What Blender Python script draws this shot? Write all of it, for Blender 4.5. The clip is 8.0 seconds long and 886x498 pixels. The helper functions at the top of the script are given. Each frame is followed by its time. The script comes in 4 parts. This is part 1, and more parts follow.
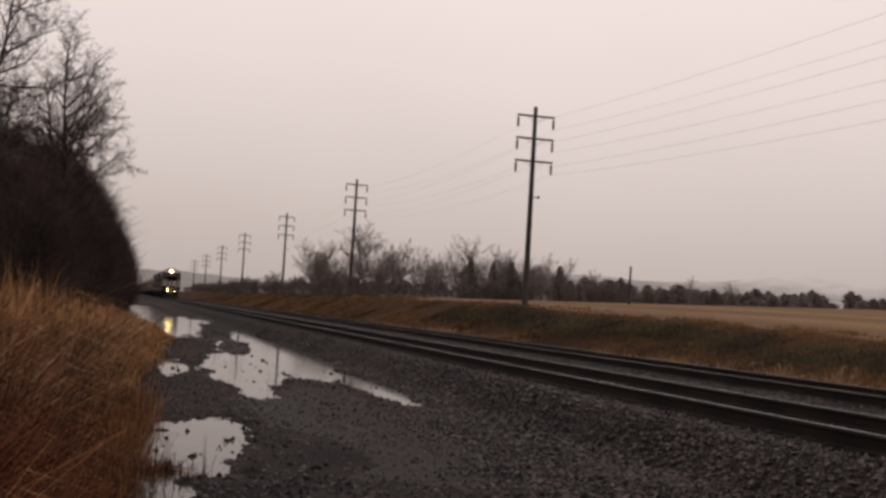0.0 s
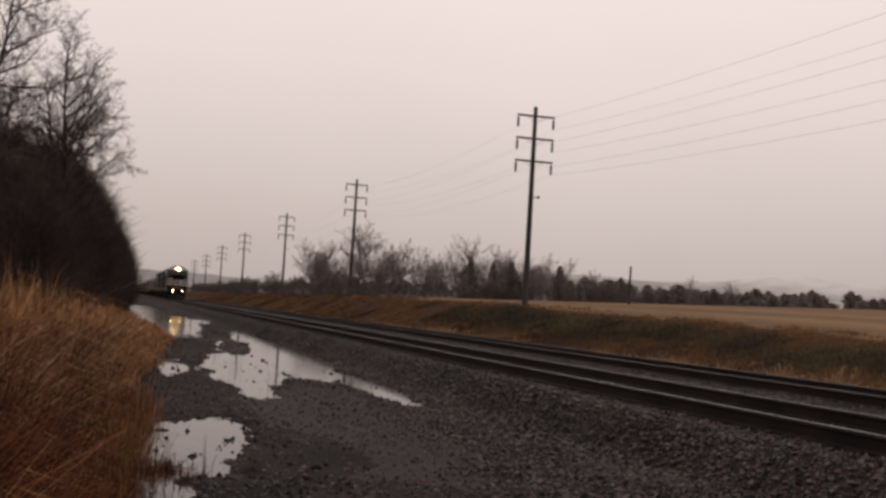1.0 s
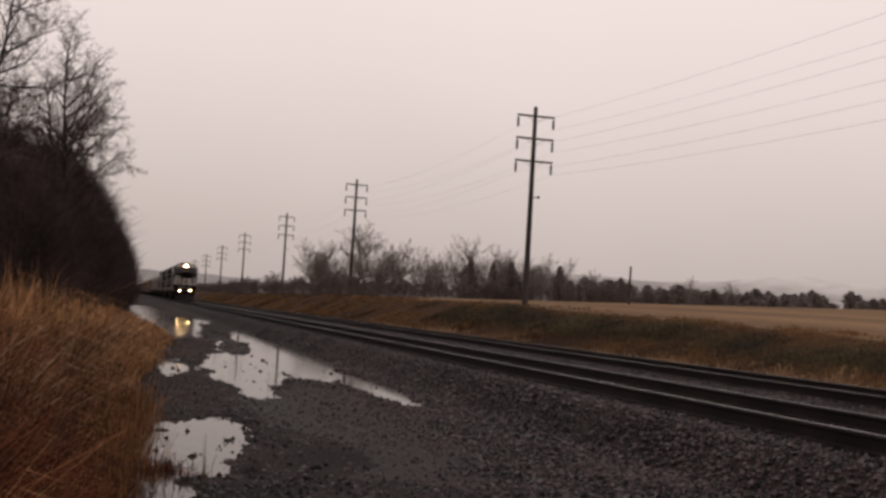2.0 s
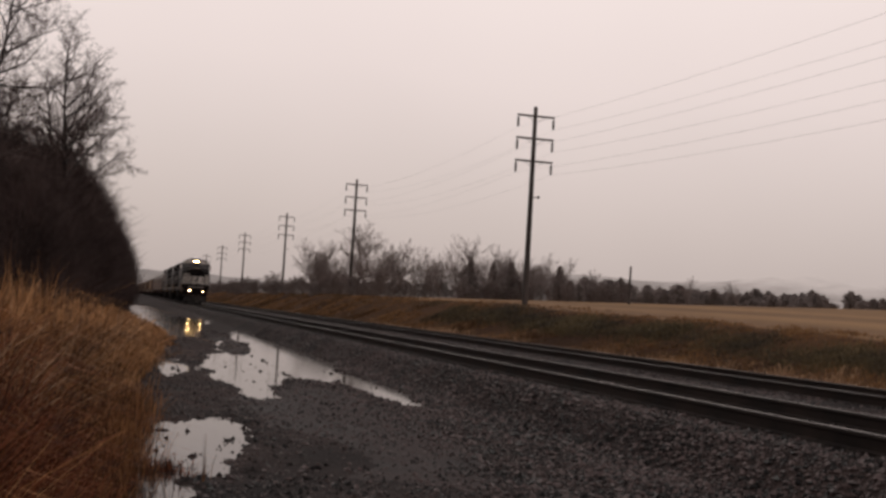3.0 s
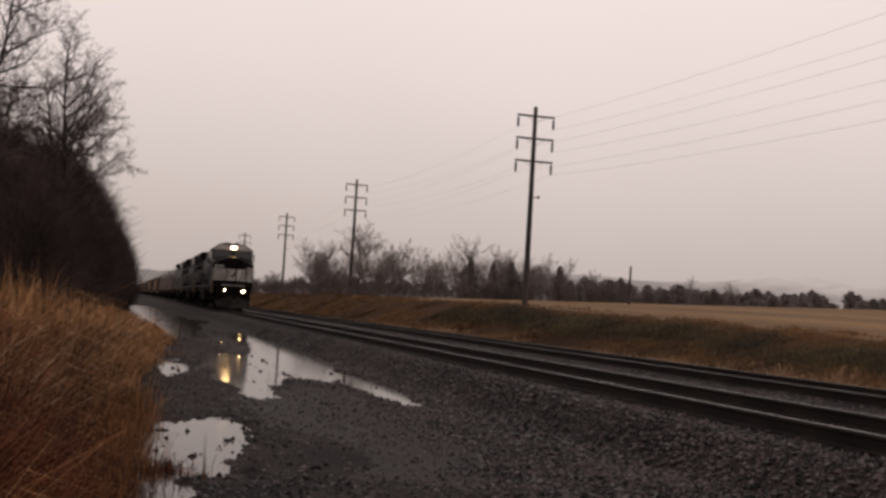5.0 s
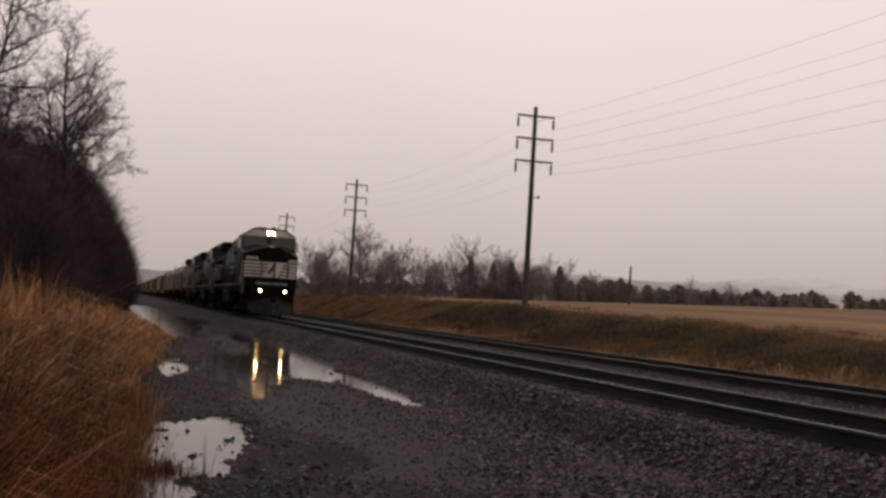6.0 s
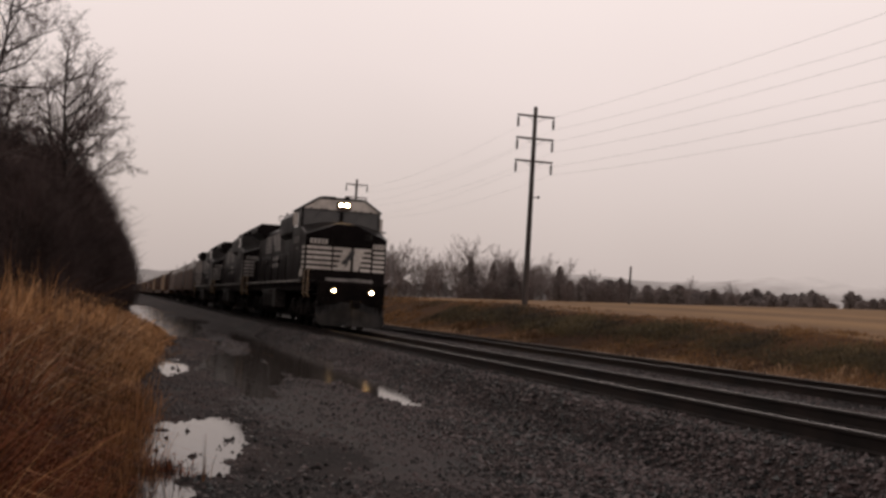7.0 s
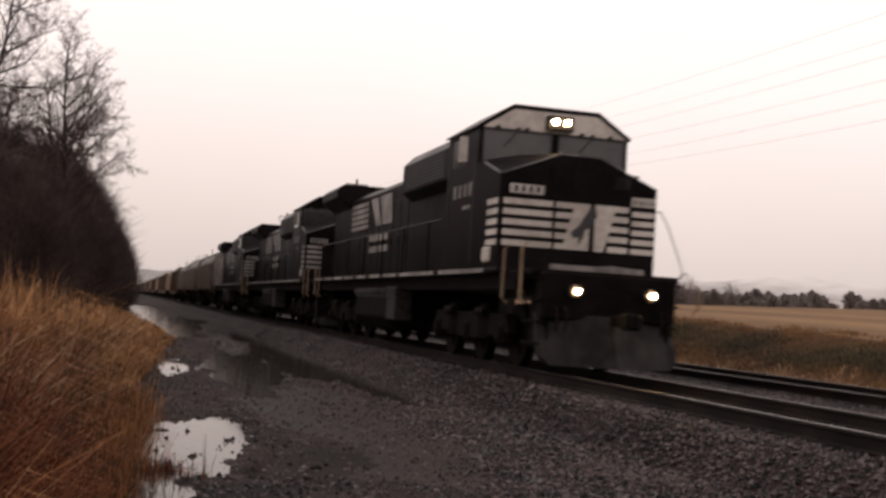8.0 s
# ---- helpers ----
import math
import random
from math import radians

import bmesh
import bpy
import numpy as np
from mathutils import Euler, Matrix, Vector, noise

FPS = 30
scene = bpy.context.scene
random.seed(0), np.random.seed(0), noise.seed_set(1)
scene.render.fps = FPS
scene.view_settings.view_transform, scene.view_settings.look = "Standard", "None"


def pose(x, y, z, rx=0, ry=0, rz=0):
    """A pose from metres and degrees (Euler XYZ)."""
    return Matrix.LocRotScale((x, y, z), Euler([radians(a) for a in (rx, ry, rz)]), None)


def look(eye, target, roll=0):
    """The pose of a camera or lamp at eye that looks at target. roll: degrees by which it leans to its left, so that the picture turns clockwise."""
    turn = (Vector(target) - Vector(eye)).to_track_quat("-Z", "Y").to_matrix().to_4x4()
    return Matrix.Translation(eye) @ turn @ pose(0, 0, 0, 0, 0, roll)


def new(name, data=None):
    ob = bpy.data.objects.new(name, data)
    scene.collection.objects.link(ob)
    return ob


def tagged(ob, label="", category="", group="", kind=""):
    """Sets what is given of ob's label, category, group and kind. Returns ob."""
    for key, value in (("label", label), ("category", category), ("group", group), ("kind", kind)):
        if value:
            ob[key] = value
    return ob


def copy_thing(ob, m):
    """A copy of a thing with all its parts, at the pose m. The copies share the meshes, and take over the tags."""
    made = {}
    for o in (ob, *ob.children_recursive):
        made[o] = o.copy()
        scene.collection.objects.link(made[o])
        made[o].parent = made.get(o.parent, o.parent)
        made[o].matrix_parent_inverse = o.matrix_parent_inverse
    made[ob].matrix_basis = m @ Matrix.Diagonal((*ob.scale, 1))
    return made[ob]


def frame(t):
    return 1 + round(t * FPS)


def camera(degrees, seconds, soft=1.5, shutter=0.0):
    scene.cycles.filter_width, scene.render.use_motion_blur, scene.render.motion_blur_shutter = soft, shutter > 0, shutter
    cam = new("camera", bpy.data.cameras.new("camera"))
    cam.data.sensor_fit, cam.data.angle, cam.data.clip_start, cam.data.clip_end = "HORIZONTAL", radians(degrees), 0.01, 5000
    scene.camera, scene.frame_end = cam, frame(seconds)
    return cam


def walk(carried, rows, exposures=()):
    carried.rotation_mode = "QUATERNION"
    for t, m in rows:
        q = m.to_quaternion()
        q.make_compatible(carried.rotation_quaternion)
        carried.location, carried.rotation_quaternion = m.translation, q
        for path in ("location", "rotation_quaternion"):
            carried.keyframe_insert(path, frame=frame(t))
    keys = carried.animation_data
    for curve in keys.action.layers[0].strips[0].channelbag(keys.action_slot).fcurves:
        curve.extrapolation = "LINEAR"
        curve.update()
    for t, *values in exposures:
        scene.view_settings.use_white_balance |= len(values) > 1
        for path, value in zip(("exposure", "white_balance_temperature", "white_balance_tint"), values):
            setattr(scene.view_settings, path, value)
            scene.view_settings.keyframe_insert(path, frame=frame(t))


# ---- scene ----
# World: the track runs along y, its centre line is x = 0, the rail tops are z = 0.
# ---- camera: on a tripod beside the line, leaning slightly ----
EYE = Vector((-7.343, 0.0, 0.877))
AIM = EYE + 10 * Vector((math.sin(radians(15.003)) * math.cos(radians(2.9305)), math.cos(radians(15.003)) * math.cos(radians(2.9305)), math.sin(radians(2.9305))))
cam = camera(41.04, 8.0, soft=3.0, shutter=0.25)
CAM_POSE = look(EYE, AIM, 3.473)
walk(cam, [(0.0, CAM_POSE), (8.0, CAM_POSE)],
     exposures=[(0.0, 0.0), (6.0, 0.0), (7.0, 0.06), (7.6, 0.20), (8.0, 0.5)])

# ---- overcast sky and a soft, weak sun ----
world = bpy.data.worlds.new("overcast_sky")
scene.world = world
world.use_nodes = True
wn, wl = world.node_tree.nodes, world.node_tree.links
background = wn["Background"]
sky = wn.new("ShaderNodeTexSky")
sky.sky_type, sky.sun_disc = "NISHITA", False
sky.sun_elevation, sky.sun_rotation = radians(54), radians(-31)
sky.air_density, sky.dust_density = 1.5, 4.0
sky_gain = wn.new("ShaderNodeVectorMath")
sky_gain.operation = "SCALE"
sky_gain.inputs[3].default_value = 0.10
wl.new(sky.outputs[0], sky_gain.inputs[0])
direction = wn.new("ShaderNodeTexCoord")
split = wn.new("ShaderNodeSeparateXYZ")
wl.new(direction.outputs["Generated"], split.inputs[0])
mist = wn.new("ShaderNodeTexNoise")
mist.inputs["Scale"].default_value = 2.2
mist.inputs["Detail"].default_value = 3.0
wl.new(direction.outputs["Generated"], mist.inputs["Vector"])
lift = wn.new("ShaderNodeMath")
lift.operation = "MULTIPLY_ADD"
lift.inputs[1].default_value = 0.10
wl.new(mist.outputs["Fac"], lift.inputs[0])
wl.new(split.outputs["Z"], lift.inputs[2])
cloud = wn.new("ShaderNodeValToRGB")
ramp = cloud.color_ramp
ramp.elements[0].position, ramp.elements[0].color = 0.03, (0.485, 0.409, 0.386, 1)
ramp.elements[1].position, ramp.elements[1].color = 0.40, (1.0, 0.856, 0.812, 1)
for place, colour in ((0.12, (0.635, 0.537, 0.508, 1)), (0.24, (0.845, 0.714, 0.68, 1)), (0.75, (0.60, 0.54, 0.52, 1)), (1.0, (0.42, 0.385, 0.375, 1))):
    ramp.elements.new(place).color = colour
wl.new(lift.outputs[0], cloud.inputs[0])
blend = wn.new("ShaderNodeMix")
blend.data_type = "RGBA"
blend.inputs[0].default_value = 0.92
wl.new(sky_gain.outputs[0], blend.inputs[6])
wl.new(cloud.outputs[0], blend.inputs[7])
wl.new(blend.outputs[2], background.inputs[0])
background.inputs[1].default_value = 1.0

sun_data = bpy.data.lights.new("sun", "SUN")
sun_data.energy, sun_data.angle, sun_data.color = 0.5, radians(25), (1.0, 0.95, 0.9)
sun = new("sun", sun_data)
sun.matrix_world = look((0, 0, 60), Vector((0, 0, 60)) + Vector((0.3, -0.5, -0.81)))
# ---- mesh tools ----
def box(bm, x, y, z, sx, sy, sz, bevel=0.0, m=None):
    """A box with its centre at x, y, z and bevelled edges."""
    r = bmesh.ops.create_cube(bm, size=1.0, matrix=(m or Matrix()) @ Matrix.Translation((x, y, z)) @ Matrix.Diagonal((sx, sy, sz, 1)))
    if bevel:
        edges = list({e for v in r["verts"] for e in v.link_edges})
        bmesh.ops.bevel(bm, geom=edges, offset=bevel, segments=1, affect="EDGES", profile=0.5)


def tube(bm, a, b, r0, r1=None, seg=8):
    """A round bar from a to b."""
    a, b = Vector(a), Vector(b)
    d = b - a
    m = Matrix.Translation((a + b) / 2) @ d.to_track_quat("Z", "Y").to_matrix().to_4x4()
    bmesh.ops.create_cone(bm, cap_ends=True, segments=seg, radius1=r0, radius2=r0 if r1 is None else r1, depth=d.length, matrix=m)


def pipe(bm, points, r, seg=6):
    """A bent round bar through the points, in one skin."""
    points = [Vector(p) for p in points]
    rings = []
    for i, p in enumerate(points):
        d = (points[min(i + 1, len(points) - 1)] - points[max(i - 1, 0)]).normalized()
        u = d.cross(Vector((0, 0, 1)) if abs(d.z) < 0.9 else Vector((1, 0, 0))).normalized()
        w = d.cross(u)
        rings.append([p + (u * math.cos(k * 2 * math.pi / seg) + w * math.sin(k * 2 * math.pi / seg)) * r for k in range(seg)])
    loft(bm, rings)


def prism(bm, profile, lo, hi, axis="y", bevel=0.0):
    """A closed outline drawn out from lo to hi along an axis: outline in (x, z) for y, (y, z) for x, (x, y) for z."""
    put = {"y": lambda a, b, c: (a, c, b), "x": lambda a, b, c: (c, a, b), "z": lambda a, b, c: (a, b, c)}[axis]
    low = [bm.verts.new(put(a, b, lo)) for a, b in profile]
    high = [bm.verts.new(put(a, b, hi)) for a, b in profile]
    n = len(profile)
    faces = [bm.faces.new(low), bm.faces.new(high[::-1])]
    faces += [bm.faces.new((low[i], high[i], high[(i + 1) % n], low[(i + 1) % n])) for i in range(n)]
    bmesh.ops.recalc_face_normals(bm, faces=faces)
    if bevel:
        edges = list({e for f in faces for e in f.edges})
        bmesh.ops.bevel(bm, geom=edges, offset=bevel, segments=1, affect="EDGES", profile=0.5)


def loft(bm, rings, cap=True):
    """Skin between rings of equally many points."""
    rows = [[bm.verts.new(p) for p in ring] for ring in rings]
    n = len(rows[0])
    faces = [bm.faces.new((a[i], a[(i + 1) % n], b[(i + 1) % n], b[i])) for a, b in zip(rows, rows[1:]) for i in range(n)]
    if cap:
        faces += [bm.faces.new(rows[0][::-1]), bm.faces.new(rows[-1])]
    bmesh.ops.recalc_face_normals(bm, faces=faces)


def mesh_of(name, bm, material, smooth=False):
    me = bpy.data.meshes.new(name)
    bm.to_mesh(me)
    bm.free()
    me.materials.append(material)
    if smooth:
        me.polygons.foreach_set("use_smooth", [True] * len(me.polygons))
    return me


def part(name, bm, material, parent=None, label="", smooth=False):
    """One mesh object under its thing or part."""
    ob = new(name, bm if isinstance(bm, bpy.types.Mesh) else mesh_of(name, bm, material, smooth))
    ob.parent = parent
    return tagged(ob, label)


def raw_mesh(name, verts, faces, material, smooth=False):
    """A mesh from arrays: faces all of one size."""
    verts, faces = np.asarray(verts, dtype=np.float32), np.asarray(faces, dtype=np.int32)
    me = bpy.data.meshes.new(name)
    me.vertices.add(len(verts))
    me.vertices.foreach_set("co", verts.ravel())
    n = faces.shape[1]
    me.loops.add(faces.size)
    me.loops.foreach_set("vertex_index", faces.ravel())
    me.polygons.add(len(faces))
    me.polygons.foreach_set("loop_start", np.arange(0, faces.size, n, dtype=np.int32))
    me.polygons.foreach_set("use_smooth", np.full(len(faces), smooth))
    me.materials.append(material)
    me.update(calc_edges=True)
    return me


# ---- materials ----
def shader(name, dark, light, rough=0.6, metal=0.0, grain=30.0, broad=1.2, bump=0.2, depth=0.01, by="Object", island=0.0,
           rough_spread=0.15, stretch=(1, 1, 1), specular=0.5, per_object=0.0):
    """A surface whose colour runs between two tones at two scales, with fine relief."""
    m = bpy.data.materials.new(name)
    m.use_nodes = True
    n, l = m.node_tree.nodes, m.node_tree.links
    p = n["Principled BSDF"]
    tc = n.new("ShaderNodeTexCoord")
    mp = n.new("ShaderNodeMapping")
    mp.inputs["Scale"].default_value = stretch
    l.new(tc.outputs[by], mp.inputs[0])
    fine, wide = n.new("ShaderNodeTexNoise"), n.new("ShaderNodeTexNoise")
    for t, s, d in ((fine, grain, 6.0), (wide, broad, 4.0)):
        t.inputs["Scale"].default_value, t.inputs["Detail"].default_value = s, d
        l.new(mp.outputs[0], t.inputs["Vector"])
    add = n.new("ShaderNodeMath")
    add.operation = "MULTIPLY_ADD"
    add.inputs[1].default_value = 0.55
    l.new(fine.outputs[0], add.inputs[0])
    half = n.new("ShaderNodeMath")
    half.operation = "MULTIPLY"
    half.inputs[1].default_value = 0.45
    stronger = n.new("ShaderNodeMapRange")
    stronger.inputs[1].default_value, stronger.inputs[2].default_value = 0.3, 0.7
    l.new(wide.outputs[0], stronger.inputs[0])
    l.new(stronger.outputs[0], half.inputs[0])
    l.new(half.outputs[0], add.inputs[2])
    out = add.outputs[0]
    for amount, node, socket in ((island, "ShaderNodeNewGeometry", "Random Per Island"), (per_object, "ShaderNodeObjectInfo", "Random")):
        if amount:
            g = n.new(node)
            mix = n.new("ShaderNodeMath")
            mix.operation = "MULTIPLY_ADD"
            mix.inputs[1].default_value = amount
            l.new(g.outputs[socket], mix.inputs[0])
            sub = n.new("ShaderNodeMath")
            sub.operation = "ADD"
            sub.inputs[1].default_value = -amount / 2
            l.new(out, sub.inputs[0])
            l.new(sub.outputs[0], mix.inputs[2])
            out = mix.outputs[0]
    ramp = n.new("ShaderNodeValToRGB")
    ramp.color_ramp.elements[0].position, ramp.color_ramp.elements[0].color = 0.34, (*dark, 1)
    ramp.color_ramp.elements[1].position, ramp.color_ramp.elements[1].color = 0.66, (*light, 1)
    l.new(out, ramp.inputs[0])
    l.new(ramp.outputs[0], p.inputs["Base Color"])
    r = n.new("ShaderNodeMapRange")
    r.inputs[3].default_value, r.inputs[4].default_value = max(0.02, rough - rough_spread), min(1, rough + rough_spread)
    l.new(wide.outputs[0], r.inputs[0])
    l.new(r.outputs[0], p.inputs["Roughness"])
    p.inputs["Metallic"].default_value = metal
    p.inputs["Specular IOR Level"].default_value = specular
    if bump:
        b = n.new("ShaderNodeBump")
        b.inputs["Strength"].default_value, b.inputs["Distance"].default_value = bump, depth
        l.new(fine.outputs[0], b.inputs["Height"])
        l.new(b.outputs[0], p.inputs["Normal"])
    return m


def glowing(name, colour, strength):
    m = bpy.data.materials.new(name)
    m.use_nodes = True
    p = m.node_tree.nodes["Principled BSDF"]
    p.inputs["Base Color"].default_value = (*colour, 1)
    p.inputs["Emission Color"].default_value = (*colour, 1)
    p.inputs["Emission Strength"].default_value = strength
    return m


M_GRAVEL_BED = shader("wet_gravel_bed", (0.006, 0.0042, 0.0040), (0.040, 0.0288, 0.0270), rough=0.74, grain=26, broad=0.6, bump=0.9, depth=0.03, rough_spread=0.2, specular=0.04)
M_STONE = shader("wet_ballast_stone", (0.0035, 0.0026, 0.0025), (0.082, 0.0590, 0.0565), rough=0.45, grain=14, broad=0.5, bump=0.3, island=0.75, specular=0.17)
M_MUD = shader("wet_trodden_mud", (0.009, 0.0064, 0.0062), (0.037, 0.0268, 0.0258), rough=0.62, grain=22, broad=0.9, bump=0.8, depth=0.02, rough_spread=0.25, specular=0.05)
M_SOIL = shader("grassy_soil", (0.026, 0.013, 0.0075), (0.080, 0.041, 0.021), rough=0.95, specular=0.02, grain=6, broad=0.08, bump=0.6, depth=0.05)
M_FIELD = shader("stubble_field", (0.115, 0.060, 0.027), (0.25, 0.145, 0.068), rough=0.9, specular=0.1, grain=3.0, broad=0.05, bump=0.5, depth=0.05, stretch=(1.0, 0.12, 1))
M_RAIL_TOP = shader("worn_rail_steel", (0.34, 0.32, 0.31), (0.58, 0.55, 0.53), rough=0.25, metal=1.0, grain=60, bump=0.05, stretch=(1, 0.05, 1))
M_RAIL = shader("rusty_rail_steel", (0.005, 0.0032, 0.0028), (0.017, 0.011, 0.009), rough=0.6, specular=0.12, grain=40, bump=0.3)
M_TIE = shader("creosoted_wood", (0.008, 0.006, 0.0055), (0.028, 0.022, 0.02), rough=0.7, specular=0.15, grain=18, bump=0.5, stretch=(0.2, 2, 2), per_object=0.4)
M_POLE = shader("weathered_pole_wood", (0.02, 0.015, 0.013), (0.065, 0.05, 0.045), rough=0.8, grain=20, bump=0.4, stretch=(2, 2, 0.15))
M_BARK = shader("dark_wet_bark", (0.010, 0.0075, 0.007), (0.04, 0.029, 0.026), rough=0.85, grain=14, bump=0.5, stretch=(1, 1, 0.3))
M_TWIG = shader("wet_twigs", (0.045, 0.031, 0.029), (0.125, 0.090, 0.083), specular=0.15, rough=0.85, grain=5, bump=0)
M_THICKET = shader("dark_thicket_twigs", (0.037, 0.026, 0.0245), (0.110, 0.078, 0.073), specular=0.1, rough=0.85, grain=5, broad=0.5, bump=0)
# distance haze put into the far wood's colour: paler than the near twigs
M_HAZED_TWIG = shader("haze_paled_grey_brown_twigs", (0.115, 0.090, 0.084), (0.215, 0.173, 0.162), rough=0.9, grain=3, bump=0)
M_BRUSH = shader("dark_brown_brush_twigs", (0.075, 0.055, 0.050), (0.155, 0.120, 0.110), rough=0.9, grain=3, bump=0)
# foliage lightened to stand in for haze over the distance
M_HAZED_CEDAR = shader("haze_paled_evergreen_foliage", (0.15, 0.125, 0.118), (0.28, 0.238, 0.223), rough=0.8, grain=4, bump=0, island=0.5)
M_STRAW = shader("dead_tall_grass", (0.020, 0.0075, 0.004), (0.30, 0.140, 0.056), rough=0.85, specular=0.15, grain=3, broad=1.5, bump=0, island=0.5)
M_RED_GRASS = shader("dead_red_brown_grass", (0.009, 0.0028, 0.0020), (0.185, 0.060, 0.027), rough=0.85, specular=0.12, grain=2.4, broad=1.5, bump=0, island=0.45)
M_TAN = shader("pale_tan_dead_grass", (0.040, 0.016, 0.008), (0.50, 0.265, 0.120), rough=0.85, specular=0.15, grain=2.4, broad=1.5, bump=0, island=0.45)
M_BANK = shader("olive_tan_bank_grass", (0.060, 0.030, 0.013), (0.25, 0.135, 0.058), rough=0.85, specular=0.15, grain=1.2, broad=0.16, bump=0, island=0.3)
M_GREEN_GRASS = shader("dull_green_grass", (0.024, 0.017, 0.008), (0.105, 0.074, 0.030), rough=0.85, grain=1.5, broad=0.25, bump=0, island=0.4)
M_LOCO = shader("black_loco_paint", (0.0042, 0.0032, 0.0032), (0.0108, 0.0084, 0.0084), rough=0.36, specular=0.024, grain=12, broad=0.8, bump=0.06)
M_DIRTY = shader("grimy_running_gear", (0.0028, 0.0020, 0.0019), (0.0095, 0.0070, 0.0062), specular=0.04, rough=0.7, grain=15, broad=1.5, bump=0.3)
M_WHITE = shader("grubby_white_paint", (0.34, 0.30, 0.265), (0.57, 0.515, 0.465), rough=0.5, grain=9, broad=1.5, bump=0.03)
M_GLASS = shader("dark_cab_glass", (0.02, 0.019, 0.019), (0.04, 0.037, 0.036), rough=0.06, grain=4, bump=0, rough_spread=0.03, specular=0.55)
M_LAMP = glowing("headlamp_glow", (1.0, 0.62, 0.28), 420.0)
# ---- ground: one sheet from the track side to the horizon ----
WATER = -0.62


def smooth(a, b, x):
    t = np.clip((x - a) / (b - a), 0, 1)
    return t * t * (3 - 2 * t)


def wave(x, y, s, seed):
    """Cheap smooth noise in -1..1."""
    r = np.random.RandomState(seed)
    out = np.zeros_like(x, dtype=float)
    total = 0
    for k in range(7):
        a, ph, f = r.uniform(0, 6.28), r.uniform(0, 6.28), s * r.uniform(0.6, 2.6)
        w = 1 / (0.5 + f / s)
        out = out + w * np.sin((x * np.cos(a) + y * np.sin(a)) * f + ph + 1.3 * np.sin((x * np.sin(a) - y * np.cos(a)) * f * 0.7 + ph * 2))
        total += w
    return out / total * 1.6


# hollows that hold rain: x, y, half width, half length, turn in degrees, depth
HOLLOWS = [(-6.58, 12.2, 0.60, 2.45, 10, 0.07), (-7.0, 10.0, 0.34, 3.2, 2, 0.06), (-6.25, 25.0, 0.28, 3.2, 3, 0.036),
           (-5.1, 20.2, 0.33, 2.5, 0, 0.06), (-4.7, 26.6, 0.80, 6.4, 3, 0.07), (-2.85, 22.5, 0.36, 5.0, 0, 0.06),
           (-3.05, 31.0, 0.95, 9.0, 3, 0.08), (-2.85, 41.5, 0.75, 9.0, 3, 0.07), (-4.5, 61.0, 0.95, 18.0, 2, 0.08), (-5.7, 92.0, 1.35, 34.0, 1, 0.07), (-3.1, 69.0, 0.7, 5.0, 1, 0.06),
           (-5.6, 12.2, 0.13, 0.4, 5, 0.027), (-5.3, 41.0, 0.2, 2.4, 0, 0.03), (-5.5, 118.0, 1.1, 22.0, 2, 0.05), (-4.3, 36, 0.30, 5, 4, 0.04)]
# islands of mud that stand out of them
MOUNDS = [(-6.95, 10.35, 0.17, 0.30, 0, 0.055), (-6.76, 9.75, 0.08, 0.22, 5, 0.05), (-7.03, 12.4, 0.08, 0.25, 8, 0.055), (-6.35, 10.9, 0.09, 0.25, 8, 0.05), (-6.08, 11.0, 0.16, 0.7, 12, 0.06), (-6.85, 13.3, 0.05, 0.14, 60, 0.065), (-6.55, 11.4, 0.04, 0.12, 40, 0.065), (-6.15, 12.6, 0.06, 0.2, 20, 0.06),
          (-3.95, 36.0, 0.42, 4.6, 5, 0.07), (-3.55, 51.5, 0.34, 4.4, 5, 0.07), (-4.0, 20.6, 0.42, 2.2, 0, 0.05), (-5.1, 37.5, 0.6, 4.2, 4, 0.05)]


def dent(x, y, spots):
    out = np.zeros_like(x, dtype=float)
    for px, py, a, b, turn, depth in spots:
        c, s = np.cos(radians(turn)), np.sin(radians(turn))
        u, v = (x - px) * c - (y - py) * s, (x - px) * s + (y - py) * c
        d = np.sqrt((u / a) ** 2 + (v / b) ** 2) + 0.24 * wave(x, y * 0.35, 4.2, 11) + 0.15 * wave(x, y * 0.5, 14, 12)
        out = np.maximum(out, depth * (1 - smooth(0.75, 1.3, d)))
    return out


def lane_edge(y):
    """Where the lane ends and the tall grass begins."""
    return -7.4 + 0.75 * smooth(11, 24, y) + 1.15 * np.exp(-((y - 40) / 9.0) ** 2) + 0.25 * smooth(45, 120, y)


def field_level(y):
    return 0.3 + 0.0168 * np.clip(y, -60, 70) + 0.006 * np.clip(y - 70, 0, 60)


